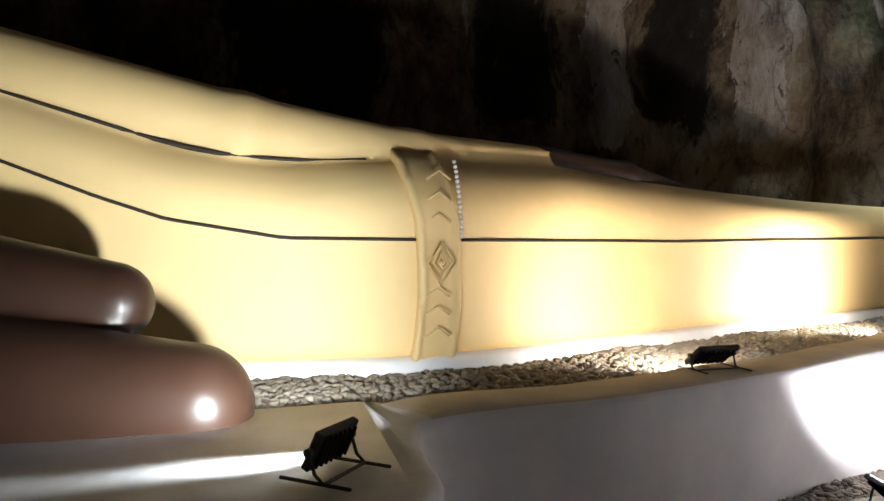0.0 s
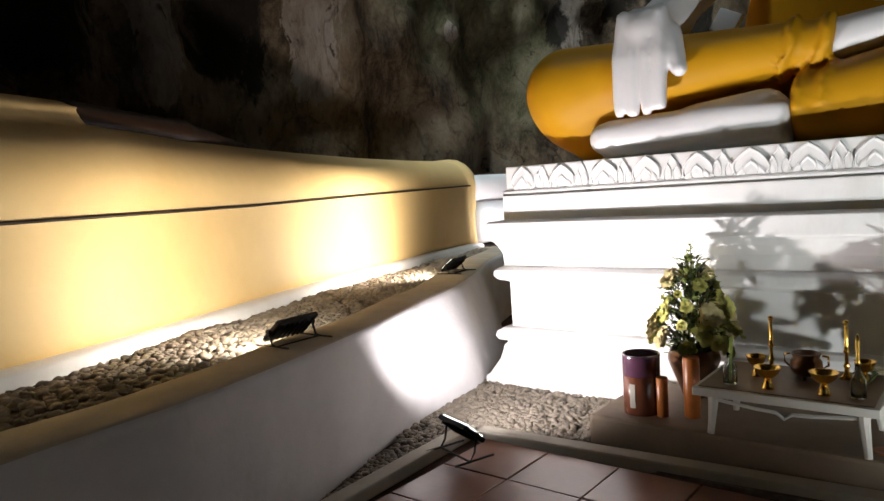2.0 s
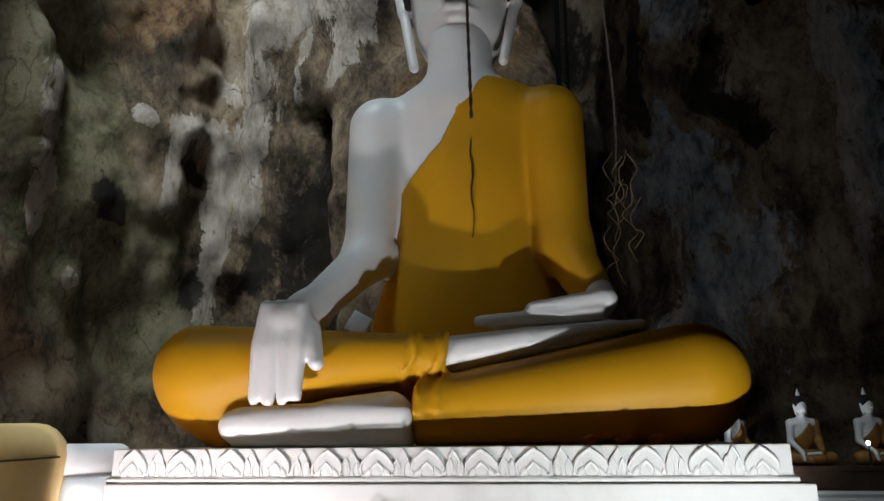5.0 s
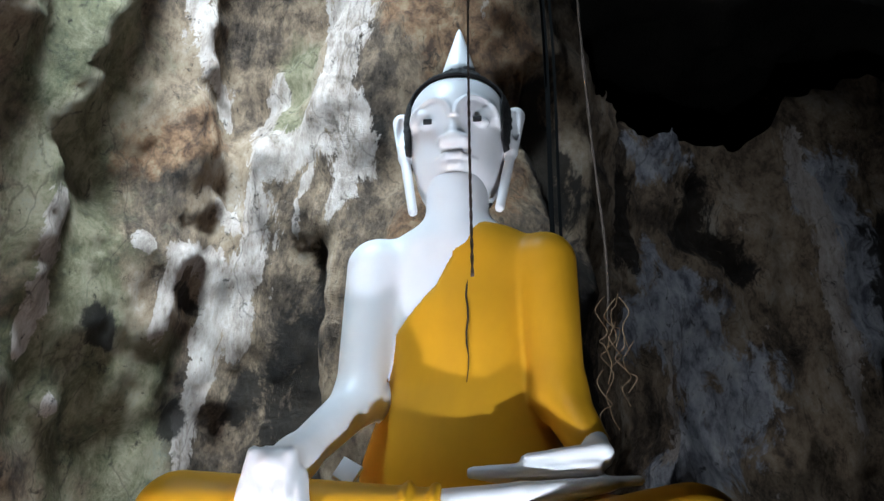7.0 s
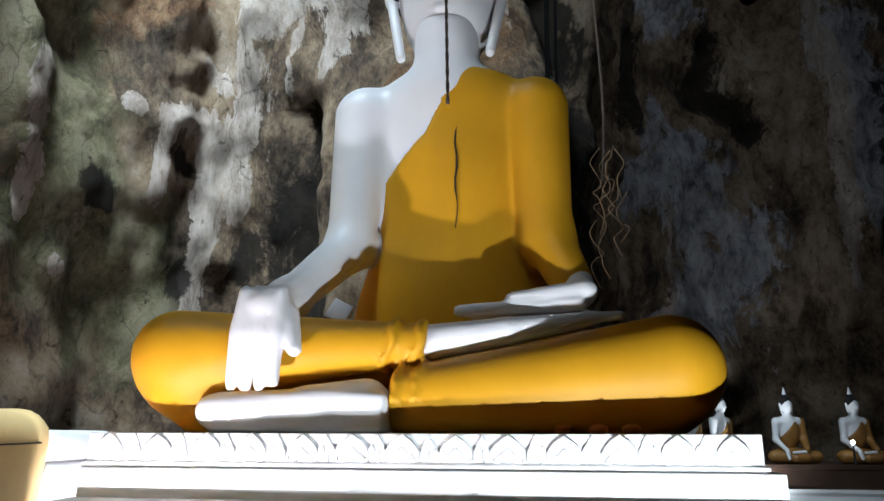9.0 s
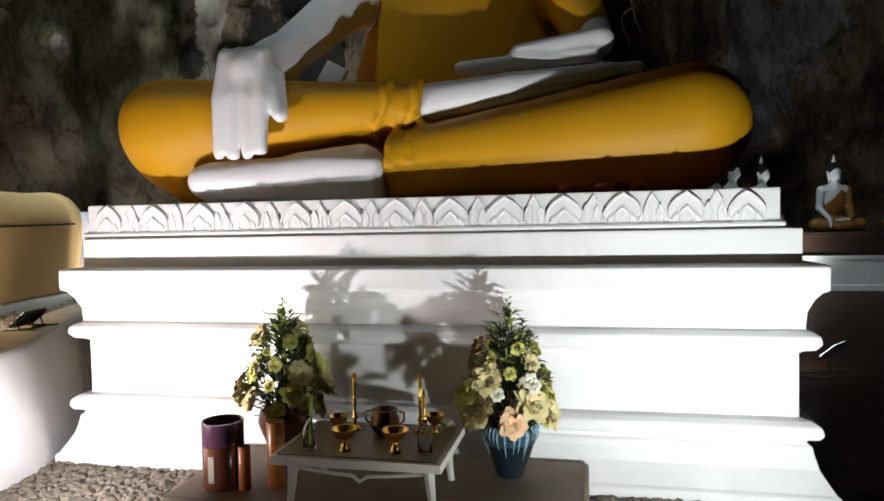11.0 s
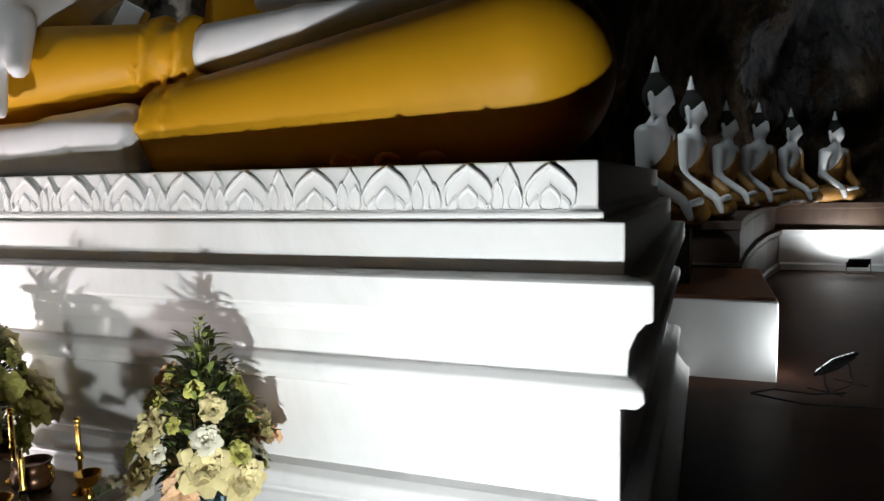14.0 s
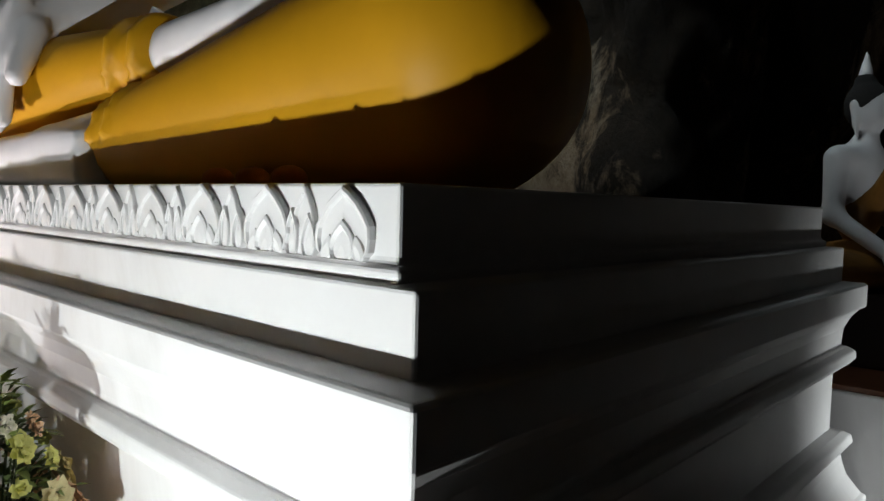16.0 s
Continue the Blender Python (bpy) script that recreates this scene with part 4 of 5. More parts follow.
tagged(part("statue_base", boxy((1.1, 1.0, 0.455), (0.62, 8.6, 0.825), 0.02), "brown_robe"), "dark brown block under a white seated statue", "block")


def small_statue():
    skin = lambda P: np.minimum(smin(0.05, ell(P, (0, 0.02, 0.62), (0.20, 0.13, 0.34)), cap(P, (-0.17, 0.02, 0.80), (0.17, 0.02, 0.80), 0.085, 0.085), cap(P, (0, 0.0, 0.85), (0, -0.01, 1.0), 0.062, 0.06),
                                     cap(P, (-0.25, 0.02, 0.80), (-0.29, 0.0, 0.45), 0.075, 0.058), cap(P, (-0.29, 0.0, 0.45), (-0.26, -0.32, 0.24), 0.055, 0.045), cap(P, (0.25, 0.02, 0.80), (0.28, 0.0, 0.47), 0.075, 0.06)),
                                smin(0.03, ell(P, (0, -0.015, 1.10), (0.105, 0.115, 0.15)), cap(P, (0, -0.115, 1.11), (0, -0.135, 1.06), 0.012, 0.02), cap(P, (-0.118, 0.02, 1.14), (-0.105, 0.0, 0.95), 0.026, 0.016), cap(P, (0.118, 0.02, 1.14), (0.105, 0.0, 0.95), 0.026, 0.016)))
    skin2 = lambda P: np.minimum(skin(P), np.minimum(cap(P, (0.08, -0.34, 0.22), (-0.16, -0.36, 0.21), 0.04, 0.03), cap(P, (-0.28, -0.36, 0.20), (-0.28, -0.40, 0.10), 0.045, 0.03)))
    def robe(P):
        t = smin(0.05, ell(P, (0, 0.02, 0.62), (0.20, 0.13, 0.34)), cap(P, (0.25, 0.02, 0.80), (0.28, 0.0, 0.47), 0.075, 0.06), cap(P, (0.28, 0.0, 0.47), (0.16, -0.28, 0.27), 0.06, 0.05)) - 0.012
        t = np.maximum(t, (P[2] - 0.72 - 1.1 * P[0]) * 0.7)
        legs = smin(0.06, cap(P, (-0.42, -0.12, 0.13), (0.1, -0.34, 0.12), 0.12, 0.085), cap(P, (0.42, -0.12, 0.13), (-0.1, -0.34, 0.10), 0.12, 0.085), ell(P, (0, 0.02, 0.14), (0.45, 0.26, 0.16)))
        return np.maximum(np.minimum(t, legs), 0.0 - P[2])
    hair = lambda P: np.maximum(smin(0.03, ell(P, (0, 0.015, 1.14), (0.122, 0.125, 0.15)), ell(P, (0, 0.03, 1.29), (0.06, 0.06, 0.05))), 1.16 - P[2] - np.clip(P[1] + 0.09, 0, 0.3) * 0.8)
    pieces = [(*net(skin2, (-0.5, -0.5, 0.0), (0.5, 0.3, 1.3), 0.02), 0), (*net(robe, (-0.6, -0.5, -0.04), (0.6, 0.35, 1.05), 0.024), 1), (*net(hair, (-0.2, -0.2, 0.9), (0.2, 0.2, 1.4), 0.016), 2),
              (*net(lambda P: cap(P, (0, 0.03, 1.33), (0, 0.03, 1.48), 0.042, 0.006), (-0.1, -0.1, 1.25), (0.1, 0.15, 1.55), 0.015), 0)]
    V, F, I = weld(pieces)
    ob = obj("small_seated_statue", V, F, ["skin", "small_robe", "hair"], I, True)
    return tagged(ob, "white seated statue in a brown-gold robe on the ledge", "statue", "row of statues on the ledge")


M["small_robe"] = plain("brown_gold_robe", (0.30, 0.14, 0.03), 0.45, var=0.3, scale=5.0, grain=0.1)
first = small_statue()
first.matrix_world = pose(0.88, 8.5, 1.05, 0, 0, 70) @ Matrix.Scale(1.03, 4)
for x, y, turn, size in ((1.15, 9.85, 70, 1.02), (1.55, 12.2, 66, 1.0), (2.0, 13.05, 50, 1.02), (2.5, 13.85, 62, 1.0), (3.25, 14.95, 45, 1.0), (4.6, 15.25, 12, 1.0), (5.85, 15.3, 20, 1.0), (6.9, 15.3, 26, 1.0), (8.2, 15.4, 20, 1.0)):
    copy_thing(first, pose(x, y, 1.05, 0, 0, turn)).scale = (size, size, size)


# ---- small bulbs on the ledge ----
for x in (5.55, 6.68):
    root = thing("bulb_lamp", (x, 14.75, 1.05), "small bare white bulb on a thin stand on the ledge", "lamp", "bulbs on the ledge")
    part("stand", tube([(0, 0, 0), (0, 0, 0.36)], [0.03, 0.012], 8), "black", root)
    part("bulb", lathe([(0.012, 0.36), (0.03, 0.38), (0.038, 0.41), (0.028, 0.44), (0.005, 0.452)], steps=14), "led", root, smooth=True)


# ---- floodlights ----
def floodlight(at, turn, tilt, size=0.2, label="black LED floodlight on a folding bracket", rest=0.0):
    """A flat lamp on a bent bracket; at is the point under it, turn the way it faces."""
    root = thing("floodlight", at, label, "floodlight", "floodlights", turn)
    h = size * 0.62
    def put(name, bm, mat, smooth=False):
        ob = part(name, bm, mat, root, smooth=smooth)
        return ob
    c = (0, 0, rest + h * 0.55)
    body_m = pose(*c, tilt, 0, 0)
    def placed(bm):
        bmesh.ops.transform(bm, matrix=body_m, verts=bm.verts)
        return bm
    put("housing", placed(boxy((size, 0.026, h), (0, 0, 0), 0.006)), "black")
    for k in range(7):
        put("cooling_fin", placed(boxy((0.004, 0.014, h * 0.8), (size * (k - 3) / 8, -0.019, 0))), "black")
    put("glass", placed(boxy((size * 0.86, 0.004, h * 0.82), (0, 0.0155, 0), 0.001)), "led")
    s = size * 0.55
    put("bracket", tube([(-s, 0, c[2]), (-s, -0.02, rest * 0.5 + 0.02), (-s, -0.05, 0.006), (s, -0.05, 0.006), (s, -0.02, rest * 0.5 + 0.02), (s, 0, c[2])], 0.006, 6), "black")
    put("foot", tube([(-s, -0.14, 0.006), (-s, 0.10, 0.006)], 0.006, 6), "black")
    put("foot", tube([(s, -0.14, 0.006), (s, 0.10, 0.006)], 0.006, 6), "black")
    for x in (-s, s):
        put("knob", tube([(x - 0.008, 0, c[2]), (x + 0.008, 0, c[2])], 0.014, 8), "black")
    return root


for x, y, z, turn, tilt, size, rest in ((-2.42, 2.86, 0.03, -18, 48, 0.25, 0.05), (0.62, 2.50, 0.03, 18, 48, 0.25, 0.05), (-1.86, 0.04, 0.705, 138, 25, 0.2, 0.02), (-3.02, 2.28, 0.70, 92, 52, 0.26, -0.01), (-3.95, 4.80, 0.70, 100, 52, 0.25, -0.01),
                                        (-4.70, 7.05, 0.70, 45, 35, 0.2, 0.0), (2.16, 7.40, 0.0, 55, 46, 0.32, 0.06), (3.45, 13.9, 0.0, 8, 46, 0.30, 0.06)):
    floodlight((x, y, z), turn, tilt, size, rest=rest)
tagged(part("power_cable", tube([(2.2, 7.24, 0.01), (2.0, 7.15, 0.01), (1.75, 7.2, 0.01), (1.6, 7.05, 0.01), (1.9, 6.9, 0.01), (2.4, 6.95, 0.01)], 0.007, 6), "black"), "black power cable lying loose on the floor", "cable")


# ---- altar slab, kerbs, gravel at the pedestal's foot ----
tagged(part("altar_slab", boxy((1.96, 0.76, 0.175), (-0.975, 3.77, 0.0675), 0.02), "concrete"), "stained concrete slab under the altar table", "slab")
tagged(part("kerb", boxy((2.52, 0.10, 0.07), (-1.30, 3.285, 0.005), 0.012, (0, 0, 4)), "kerb"), "pale kerb at the edge of the tiled floor", "kerb", kind="structure")
tagged(part("kerb", boxy((0.10, 3.6, 0.07), (-2.55, 1.42, 0.005), 0.012, (0, 0, 3)), "kerb"), "pale kerb beside the retaining wall", "kerb", kind="structure")
tagged(part("kerb", boxy((2.6, 0.10, 0.07), (1.25, 3.465, 0.005), 0.012, (0, 0, 4)), "kerb"), "pale kerb at the edge of the tiled floor", "kerb", kind="structure")
on_slab = lambda x, y: -1.97 < x < 0.05 and y < 4.3
pebbles("gravel", lambda x, y: not on_slab(x, y) and x > curve(y, [(b, a) for a, b in WALL]) + 0.03 and not (x > -2.6 and y < 3.42 + 0.07 * x), (-3.5, 0.6, 1.4, 4.15), lambda x, y: -0.01, 5200, 0.02, "small grey pebbles at the foot of the pedestal", 5)
tagged(part("ground_gravel", boxy((4.9, 1.0, 0.05), (-0.95, 3.72, -0.033)), "soil"), "gravelly soil at the foot of the pedestal", "ground", kind="structure")


# ---- offerings ----
def altar_table():
    root = thing("altar_table", (-0.98, 3.61, 0.155), "low white altar table with cusped aprons and a brown top", "table")
    w, d, h = 0.775, 0.56, 0.245
    part("tabletop", boxy((w, d, 0.04), (0, 0, h - 0.022), 0.006), "table", root)
    part("top_panel", boxy((w - 0.05, d - 0.05, 0.006), (0, 0, h + 0.001), 0.001), "table_top", root, "worn brown inlaid panel")
    for sx in (-1, 1):
        for sy in (-1, 1):
            x, y = sx * (w / 2 - 0.075), sy * (d / 2 - 0.085)
            pts = [(x, y, h - 0.04), (x + sx * 0.004, y, h - 0.10), (x + sx * 0.012, y, 0.06), (x + sx * 0.018, y + sy * 0.006, 0.0)]
            part("leg", tube(pts, [0.026, 0.023, 0.018, 0.016], 8), "table", root)
    for sy in (-1, 1):
        y = sy * (d / 2 - 0.085)
        L = w / 2 - 0.08
        part("apron", tube([(-L, y, h - 0.075), (-0.12, y, h - 0.095), (-0.035, y, h - 0.10), (0, y, h - 0.125), (0.035, y, h - 0.10), (0.12, y, h - 0.095), (L, y, h - 0.075)], 0.009, 6), "table", root)
    for sx in (-1, 1):
        x = sx * (w / 2 - 0.075)
        L = d / 2 - 0.07
        part("apron", tube([(x, -L, h - 0.075), (x, -0.10, h - 0.095), (x, -0.03, h - 0.10), (x, 0, h - 0.125), (x, 0.03, h - 0.10), (x, 0.10, h - 0.095), (x, L, h - 0.075)], 0.009, 6), "table", root)
    return root


altar_table()


def flower_mesh(seed, layers, size):
    """A rosette of cupped petals, one mesh."""
    rnd = random.Random(seed)
    V, F = [], []
    for layer in range(layers):
        n = 5 + layer
        for k in range(n):
            a = 2 * math.pi * (k + 0.5 * layer) / n + rnd.uniform(-0.2, 0.2)
            open_ = 0.18 + (0.78 + rnd.uniform(-0.2, 0.25)) * layer / max(1, layers - 1)
            L, W = size * (0.55 + 0.45 * layer / layers) * rnd.uniform(0.85, 1.1), size * 0.34
            base = len(V)
            for i, t in enumerate((0.05, 0.45, 0.8, 1.0)):
                tilt = open_ * t
                r, z = L * t * math.sin(tilt + 0.15), L * t * math.cos(tilt + 0.15) * 0.9
                w = W * (0.35, 1.0, 0.9, 0.35)[i]
                for s in (-1, 0, 1):
                    rr = r - (0.18 * size if s == 0 and 0 < i < 3 else 0) * 0.5 + rnd.uniform(-0.03, 0.03)
                    V.append((rr * math.cos(a) - s * w * math.sin(a), rr * math.sin(a) + s * w * math.cos(a), z + rnd.uniform(-0.05, 0.05) * i))
            for i in range(3):
                for s in range(2):
                    q = base + i * 3 + s
                    F.append((q, q + 1, q + 4, q + 3))
    return V, F


def leaf_cloud(leaves, seed):
    """Leaves at (place, direction, length, width): folded blades with a midrib."""
    V, F = [], []
    for p, d, L, W in leaves:
        d = Vector(d).normalized()
        side = d.cross(Vector((0, 0, 1)) if abs(d.z) < 0.95 else Vector((1, 0, 0))).normalized()
        up = side.cross(d)
        base = len(V)
        for t, w, lift in ((0, 0.15, 0), (0.35, 1, 0.05), (0.7, 0.75, 0.03), (1, 0.05, -0.08)):
            c = Vector(p) + d * (L * t) + up * (lift * L)
            V += [tuple(c - side * W * w + up * W * w * 0.4), tuple(c), tuple(c + side * W * w + up * W * w * 0.4)]
        for i in range(3):
            for s in range(2):
                q = base + i * 3 + s
                F.append((q, q + 1, q + 4, q + 3))
    return V, F


BLOOMS = {}


def bloom(kind, mat, parent, at, aim, scale):
    seed, layers = {"rose": (1, 8), "open": (2, 4), "bud": (3, 2)}[kind]
    key = (kind, mat)
    if key not in BLOOMS:
        V, F = flower_mesh(seed, layers, 1.0)
        me = bpy.data.meshes.new("bloom")
        me.from_pydata(V, [], F)
        me.materials.append(M[mat])
        me.polygons.foreach_set("use_smooth", np.ones(len(F), dtype=bool))
        BLOOMS[key] = me
    ob = new("bloom", BLOOMS[key])
    ob.parent = parent
    q = Vector(aim).to_track_quat("Z", "Y").to_matrix().to_4x4()
    ob.matrix_basis = Matrix.Translation(at) @ q @ Matrix.Scale(scale, 4)
    return ob


def vase_of_flowers(at, glaze, label_vase, label_flowers, seed, warm):
    prof = [(0.060, 0.0), (0.068, 0.005), (0.084, 0.06), (0.110, 0.13), (0.135, 0.19), (0.144, 0.222), (0.139, 0.248), (0.125, 0.264), (0.130, 0.277), (0.118, 0.279), (0.112, 0.262), (0.125, 0.235), (0.09, 0.1), (0.03, 0.02)]
    root = thing("vase", at, label_vase, "vase")
    part("vessel", lathe(prof, steps=40), glaze, root, smooth=True)
    if glaze == "vase":
        rnd = random.Random(seed)
        part("glaze_collar", lathe([(0.129, 0.172), (0.1365, 0.19), (0.1455, 0.222), (0.1405, 0.248), (0.1265, 0.264), (0.120, 0.262)], steps=40), "blue_glaze", root, "mottled blue glaze round the shoulder", True)
        for k in range(34):
            a = 2 * math.pi * k / 34 + rnd.uniform(-0.06, 0.06)
            low = rnd.uniform(0.09, 0.235)
            zs = np.linspace(0.262, low, 6)
            R = lambda z: float(np.interp(z, [0.06, 0.13, 0.19, 0.222, 0.248, 0.264], [0.084, 0.110, 0.135, 0.144, 0.139, 0.125])) + 0.0005
            part("glaze_drip", tube([(R(z) * math.cos(a), R(z) * math.sin(a), z) for z in zs], [0.008, 0.007, 0.005, 0.004, 0.003, 0.002], 6), "drip", root, smooth=True)
    rnd = random.Random(seed)
    fl = thing("flower_arrangement", (at[0], at[1], at[2] + 0.26), label_flowers, "flowers", "altar flowers")
    env = lambda z: float(np.interp(z, [-0.03, 0.06, 0.16, 0.28, 0.40, 0.50, 0.60], [0.10, 0.165, 0.185, 0.155, 0.10, 0.055, 0.015]))
    for dark, count in ((True, 340), (False, 240)):
        leaves = []
        for _ in range(count):
            z = rnd.uniform(-0.03, 0.44 if dark else 0.54)
            a = rnd.uniform(0, 6.283)
            r = env(z) * math.sqrt(rnd.uniform(0.1, 1.0)) * (0.85 if dark else 1.12)
            out = Vector((math.cos(a), math.sin(a), rnd.uniform(-0.2, 1.2)))
            leaves.append(((r * math.cos(a), r * math.sin(a), z), out, rnd.uniform(0.035, 0.085), rnd.uniform(0.008, 0.017)))
        V, F = leaf_cloud(leaves, seed)
        obj("foliage", V, F, ["leaf_dark" if dark else "leaf"], smooth=True, parent=fl)
    for _ in range(16):
        stems = bmesh.new()
        a, z = rnd.uniform(0, 6.283), rnd.uniform(0.1, 0.55)
        r = env(z) * 0.8
        tube([(0, 0, -0.2), (r * 0.4 * math.cos(a), r * 0.4 * math.sin(a), 0.0), (r * math.cos(a), r * math.sin(a), z)], 0.003, 5, stems)
        part("stem", stems, "leaf_dark", fl)
    tall = bmesh.new()
    for k in range(5):
        a = k * 1.3
        tube([(0.01 * math.cos(a), 0.01 * math.sin(a), 0.3), (0.02 * math.cos(a), 0.02 * math.sin(a), 0.52 + 0.02 * k)], [0.006, 0.002], 5, tall)
    part("fern_tip", tall, "leaf", fl)
    fern = []
    for k in range(30):
        z = 0.40 + 0.22 * k / 30
        a = k * 2.4
        fern.append(((0.01 * math.cos(a), 0.01 * math.sin(a), z), (math.cos(a), math.sin(a), 0.7), 0.062 * (1 - k / 42), 0.009))
    V, F = leaf_cloud(fern, 1)
    obj("fern", V, F, ["stem"], smooth=True, parent=fl)
    kinds = warm
    n = 36
    for k in range(n):
        z = 0.03 + 0.42 * (k / n) ** 1.15
        a = k * 2.39996 + rnd.uniform(-0.3, 0.3)
        r = env(z) * rnd.uniform(0.95, 1.15)
        kind, mat, s = kinds[rnd.randrange(len(kinds))]
        s = s * (2.1 if z < 0.15 else 1.35) * rnd.uniform(0.65, 1.15)
        bloom(kind, mat, fl, (r * math.cos(a), r * math.sin(a), z), (math.cos(a) + rnd.uniform(-0.4, 0.4), math.sin(a) + rnd.uniform(-0.4, 0.4), rnd.uniform(0.1, 0.8)), s)
    return root


KINDS = [("rose", "cream", 0.055), ("rose", "peach", 0.05), ("open", "ivory", 0.045), ("open", "lime", 0.045), ("bud", "lime", 0.04), ("rose", "lime", 0.045), ("rose", "cream", 0.06)]
vase_of_flowers((-0.375, 3.92, 0.155), "vase", "dark blue-black glazed vase with pale blue drips on the slab", "tall bouquet of cream, peach and lime artificial flowers", 21, KINDS)
vase_of_flowers((-1.575, 3.95, 0.155), "bronze", "dark brown glazed vase beside the altar table", "tall bouquet of cream and lime artificial flowers", 33, [k for k in KINDS if k[1] not in ("peach", "ivory")] + [("rose", "lime", 0.055)])


def incense_can():
    root = thing("incense_urn", (-1.725, 3.57, 0.155), "tall cylindrical urn with a purple glossy rim and brown body", "urn")
    part("body", lathe([(0.108, 0), (0.112, 0.006), (0.112, 0.21), (0.109, 0.213)], steps=40), "brown_glaze", root, smooth=True)
    part("rim", lathe([(0.110, 0.212), (0.114, 0.216), (0.114, 0.315), (0.116, 0.321), (0.114, 0.327), (0.106, 0.327), (0.104, 0.315), (0.104, 0.22)], steps=40), "purple", root, "dark purple glossy upper band", True)
    part("emblem", boxy((0.035, 0.006, 0.13), (-0.01, -0.1125, 0.11), 0.002), "kerb", root, "pale worn emblem")
    return root


incense_can().scale = (0.88, 0.88, 0.98)
tagged(part("amber_candle", lathe([(0.028, 0), (0.03, 0.004), (0.03, 0.205), (0.027, 0.21), (0.02, 0.205)], (-1.60, 3.54, 0.155), 24), "amber", smooth=True), "short orange-brown candle in an amber glass sleeve", "candle")
tagged(part("amber_candle", lathe([(0.04, 0), (0.042, 0.004), (0.042, 0.31), (0.039, 0.318), (0.03, 0.31)], (-1.465, 3.60, 0.155), 24), "amber", smooth=True), "tall orange-brown candle beside the altar table", "candle")

TT = 0.404


def bowl(x, y, s):
    root = thing("offering_bowl", (x, y, TT), "gilt footed offering bowl with a flared rim", "bowl", "gilt bowls on the altar table")
    part("foot", lathe([(0.036 * s, 0), (0.038 * s, 0.006), (0.026 * s, 0.016), (0.030 * s, 0.024), (0.018 * s, 0.034), (0.016 * s, 0.05)], steps=24), "gold", root, smooth=True)
    part("cup", lathe([(0.016 * s, 0.05), (0.04 * s, 0.058), (0.062 * s, 0.075), (0.075 * s, 0.10), (0.079 * s, 0.103), (0.072 * s, 0.102), (0.05 * s, 0.078), (0.01 * s, 0.07)], steps=28), "gold", root, smooth=True)
    return root


bowl(-1.05, 3.43, 0.76)
bowl(-0.82, 3.44, 0.78)
bowl(-1.15, 3.62, 0.62)
bowl(-0.70, 3.70, 0.6)


def candlestick(x, y):
    root = thing("candlestick", (x, y, TT), "slender gilt candlestick holding a thin gold candle", "candlestick", "candlesticks on the altar table")
    part("base", lathe([(0.034, 0), (0.036, 0.006), (0.02, 0.015), (0.012, 0.03), (0.010, 0.05)], steps=24), "gold", root, smooth=True)
    part("stem", lathe([(0.010, 0.05), (0.016, 0.06), (0.009, 0.075), (0.008, 0.12), (0.015, 0.13), (0.011, 0.14), (0.010, 0.155)], steps=20), "gold", root, smooth=True)
    part("candle", lathe([(0.009, 0.15), (0.0095, 0.155), (0.009, 0.25), (0.006, 0.258), (0.012, 0.262), (0.012, 0.275), (0.004, 0.28)], steps=16), "gold", root, smooth=True)
    return root


candlestick(-1.11, 3.74)
candlestick(-0.78, 3.74)


def incense_pot():
    root = thing("incense_pot", (-0.94, 3.68, TT), "dark bronze incense pot with a rounded body on feet", "incense pot")
    part("body", lathe([(0.03, 0.012), (0.055, 0.02), (0.072, 0.05), (0.068, 0.085), (0.055, 0.10), (0.066, 0.122), (0.060, 0.124), (0.05, 0.105), (0.02, 0.10)], steps=32), "bronze", root, smooth=True)
    for k in range(3):
        a = k * 2.094 + 0.5
        part("foot", tube([(0.04 * math.cos(a), 0.04 * math.sin(a), 0.025), (0.052 * math.cos(a), 0.052 * math.sin(a), 0.0)], [0.012, 0.009], 8), "bronze", root, smooth=True)
    for s in (-1, 1):
        part("handle", tube([(s * 0.066, 0, 0.05), (s * 0.095, 0, 0.07), (s * 0.095, 0, 0.11), (s * 0.07, 0, 0.115)], 0.006, 6), "gold", root, smooth=True)
    return root


incense_pot()


def glass_bottle(x, y, h, stem):
    root = thing("glass_bottle", (x, y, TT), "small clear glass bottle holding a thin stem" if stem else "small clear glass bottle with a gilt stopper", "bottle", "glass bottles on the altar table")
    b = part("bottle", lathe([(0.028, 0), (0.033, 0.004), (0.033, h * 0.5), (0.026, h * 0.65), (0.013, h * 0.8), (0.012, h * 0.97), (0.015, h), (0.010, h), (0.009, h * 0.8), (0.022, h * 0.64), (0.029, h * 0.5), (0.029, 0.01), (0.01, 0.008)], steps=28), "glass", root, smooth=True)
    if stem:
        part("stem", tube([(0, 0, 0.015), (0.004, 0.0, 0.12), (0.012, 0.0, 0.23)], [0.006, 0.007, 0.009], 8), "stem", root, smooth=True)
    else:
        part("stopper", lathe([(0.009, h - 0.01), (0.011, h + 0.004), (0.007, h + 0.02), (0.010, h + 0.10), (0.004, h + 0.13)], steps=16), "gold", root, smooth=True)
    return root


glass_bottle(-1.22, 3.44, 0.15, True)
glass_bottle(-0.69, 3.45, 0.15, False)


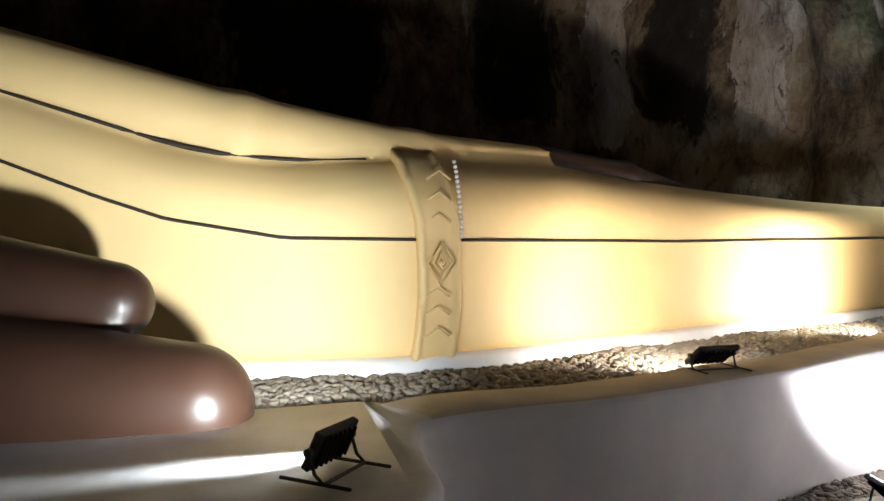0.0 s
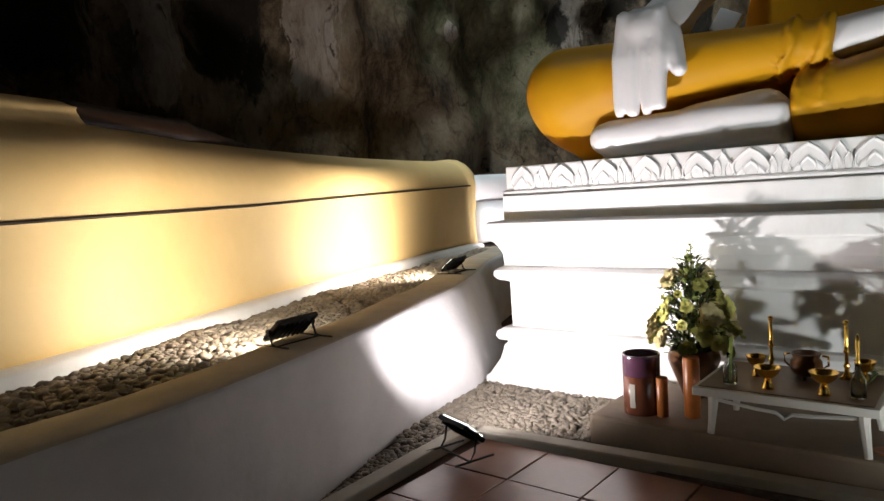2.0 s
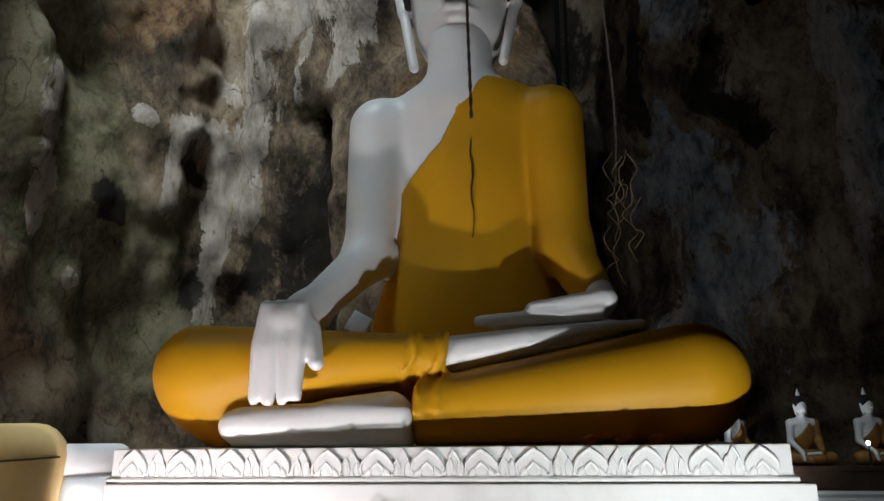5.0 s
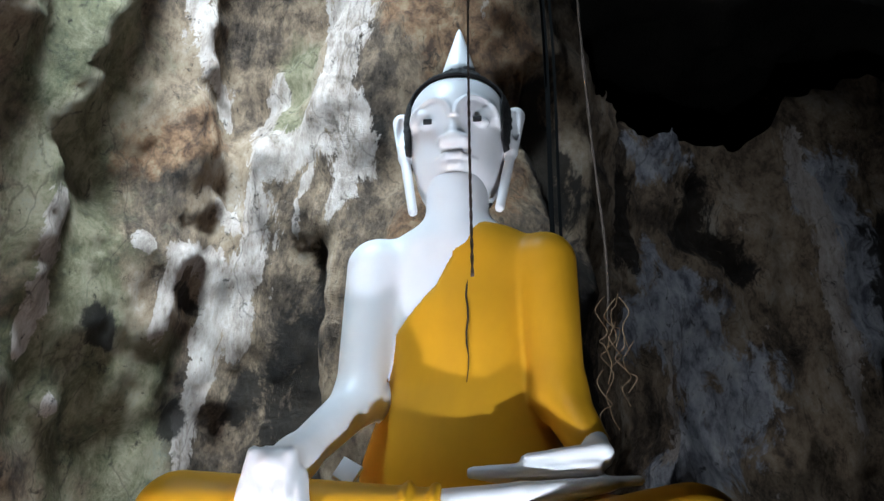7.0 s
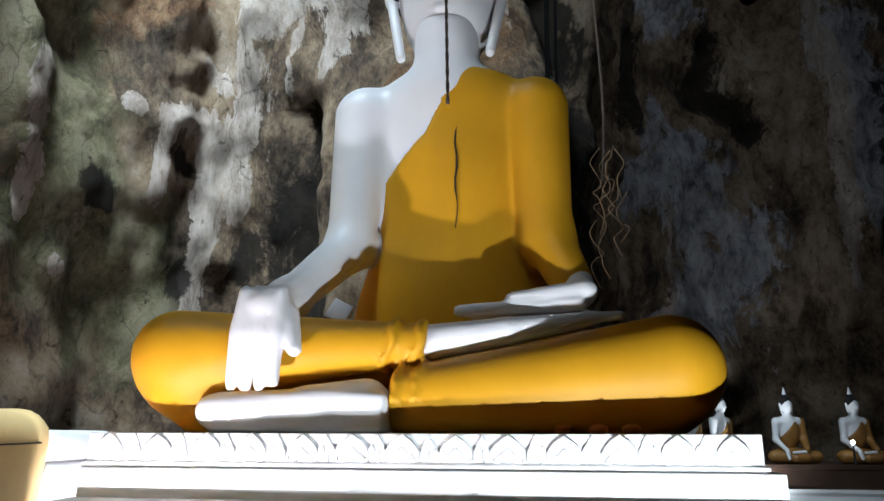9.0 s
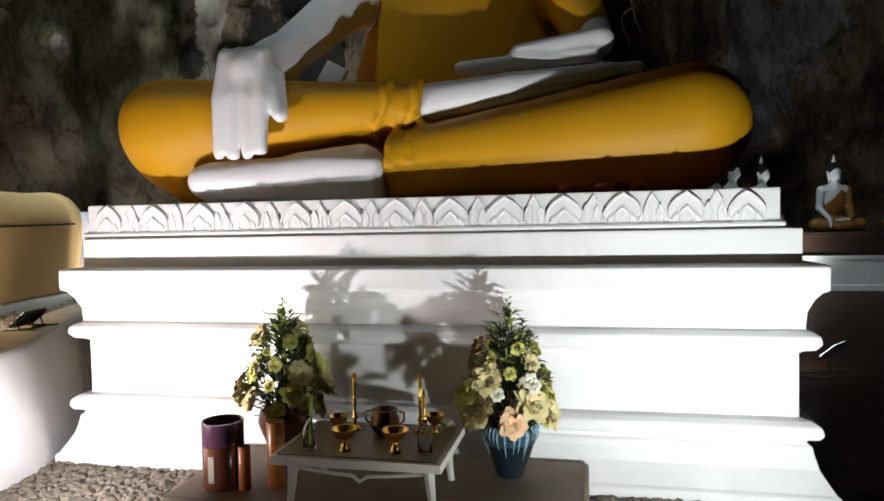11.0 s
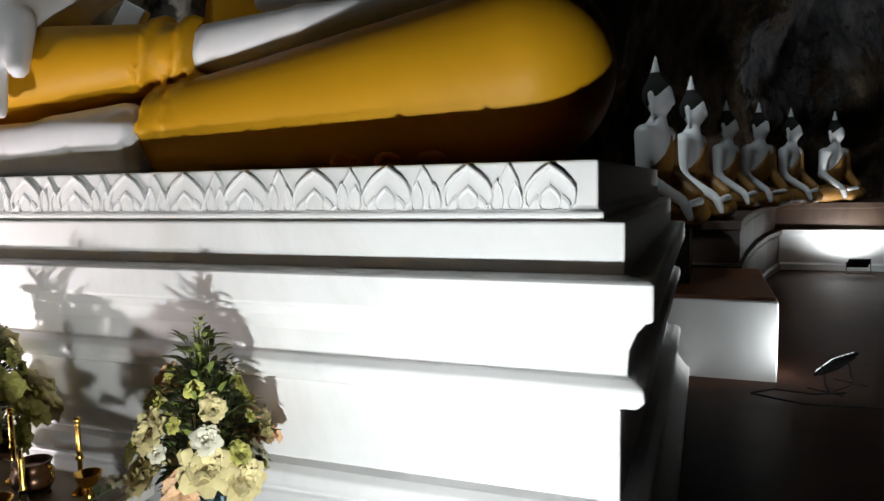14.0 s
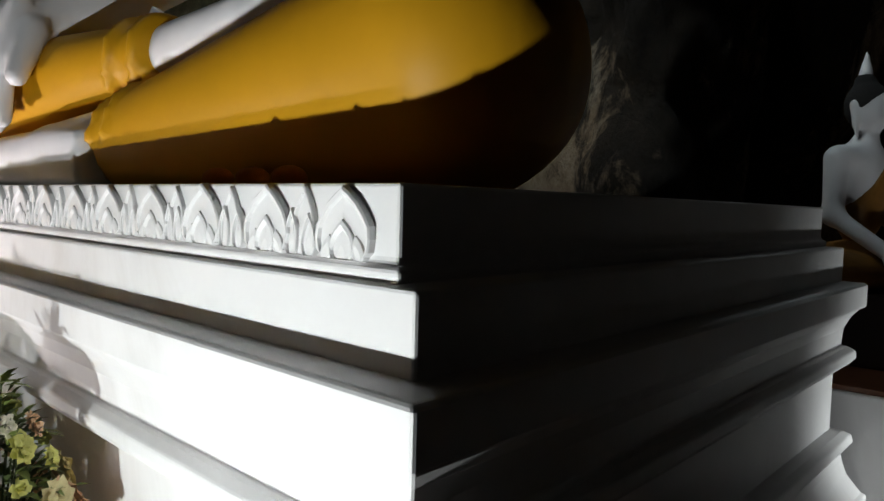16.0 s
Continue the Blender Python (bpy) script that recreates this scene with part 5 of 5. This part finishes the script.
def lying_flower():
    root = thing("lotus_bud", (-0.66, 3.78, TT), "white artificial lotus bud lying on the altar table", "flower")
    part("stem", tube([(-0.03, -0.17, 0.008), (-0.02, -0.08, 0.012), (0.0, 0.0, 0.03)], 0.004, 6), "leaf_dark", root)
    V, F = leaf_cloud([((-0.02, -0.06, 0.014), (-0.6, 0.3, 0.25), 0.07, 0.016), ((-0.01, -0.03, 0.02), (-0.3, 0.7, 0.5), 0.06, 0.014)], 1)
    obj("leaf", V, F, ["leaf_dark"], smooth=True, parent=root)
    bloom("rose", "ivory", root, (0.0, 0.0, 0.03), (0.3, 0.1, 1), 0.045)
    return root


lying_flower()
tagged(part("small_dish", lathe([(0.03, 0), (0.035, 0.003), (0.05, 0.014), (0.047, 0.015), (0.02, 0.006)], (-0.60, 3.50, 0.156), 28), "amber", smooth=True), "small amber dish on the slab", "dish")
for x in (-0.10, 0.10, 0.29):
    bm = bmesh.new()
    bmesh.ops.create_icosphere(bm, subdivisions=3, radius=1, matrix=Matrix.Translation((x, 4.50, 1.575)) @ Matrix.Diagonal((0.055, 0.05, 0.035, 1)))
    tagged(part("clay_ornament", bm, "rust", smooth=True), "small rounded ochre clay ornament on the pedestal", "ornament", "ornaments on the pedestal")


# ---- hanging things ----
def rope(name, pts, r, mat, label, twist=True):
    bm = bmesh.new()
    line = spline(pts, 90)
    if twist:
        for s in (0, math.pi):
            tube([(p[0] + r * 0.7 * math.cos(s + 40 * p[2]), p[1] + r * 0.7 * math.sin(s + 40 * p[2]), p[2]) for p in line], r, 6, bm)
    else:
        tube(line.tolist(), r, 6, bm)
    return tagged(part(name, bm, mat, smooth=True), label, "rope")


rope("hanging_rope", [(-0.62, 3.15, 16.0), (-0.63, 3.15, 8), (-0.635, 3.15, 4.5), (-0.62, 3.15, 3.05)], 0.006, "rope", "thin twisted brown rope hanging from the cave ceiling")
for x, z0, w in ((-0.03, 4.95, 0.055), (0.06, 4.6, 0.035), (-0.05, 7.1, 0.03)):
    zs = np.linspace(16.5, z0, 24)
    V = [(x + 0.03 * math.sin(z) + sx * w / 2, 6.9 + sy * 0.006, z) for z in zs for sx, sy in ((-1, -1), (1, -1), (1, 1), (-1, 1))]
    F = [(i * 4 + k, i * 4 + (k + 1) % 4, i * 4 + 4 + (k + 1) % 4, i * 4 + 4 + k) for i in range(23) for k in range(4)] + [(92, 93, 94, 95)]
    tagged(obj("hanging_strap", V, F, ["strap"]), "black strap hanging down behind the statue's shoulder", "strap", "straps behind the statue")
rope("hanging_vine", [(0.55, 7.4, 16.5), (0.5, 7.4, 8), (0.55, 7.4, 5.2), (0.5, 7.4, 4.2)], 0.013, "rope", "thick brown vine hanging beside the statue")
rnd = random.Random(4)
for k in range(9):
    x = 0.40 + 0.035 * k + rnd.uniform(-0.03, 0.03)
    z = rnd.uniform(3.6, 4.7)
    pts, sway = [], rnd.uniform(0, 6)
    for i in range(rnd.randrange(6, 10)):
        pts.append((x + 0.05 * math.sin(sway + 1.7 * i) + rnd.uniform(-0.03, 0.03), 7.3 + rnd.uniform(-0.05, 0.05), z - 0.11 * i * rnd.uniform(0.85, 1.1)))
    rope("dry_root", pts, 0.006, "root", "thin pale dry root dangling beside the statue", False)


# ---- floor tiles ----
def tiles():
    floor = bpy.data.objects["floor"]
    bm = boxy((0.392, 0.392, 0.03), (0, 0, 0), 0.004)
    me = bpy.data.meshes.new("tile")
    bm.to_mesh(me)
    bm.free()
    me.materials.append(M["tile"])
    rnd = random.Random(2)
    for i in range(14):
        for j in range(12):
            x, y = -2.27 + 0.4 * i, -1.45 + 0.4 * j
            if y > 3.1:
                continue
            t = new("tile", me)
            t.parent = floor
            t.matrix_basis = pose(x, y, -0.012 + rnd.uniform(-0.0015, 0.0015), rnd.uniform(-0.2, 0.2), rnd.uniform(-0.2, 0.2), 0)


tiles()
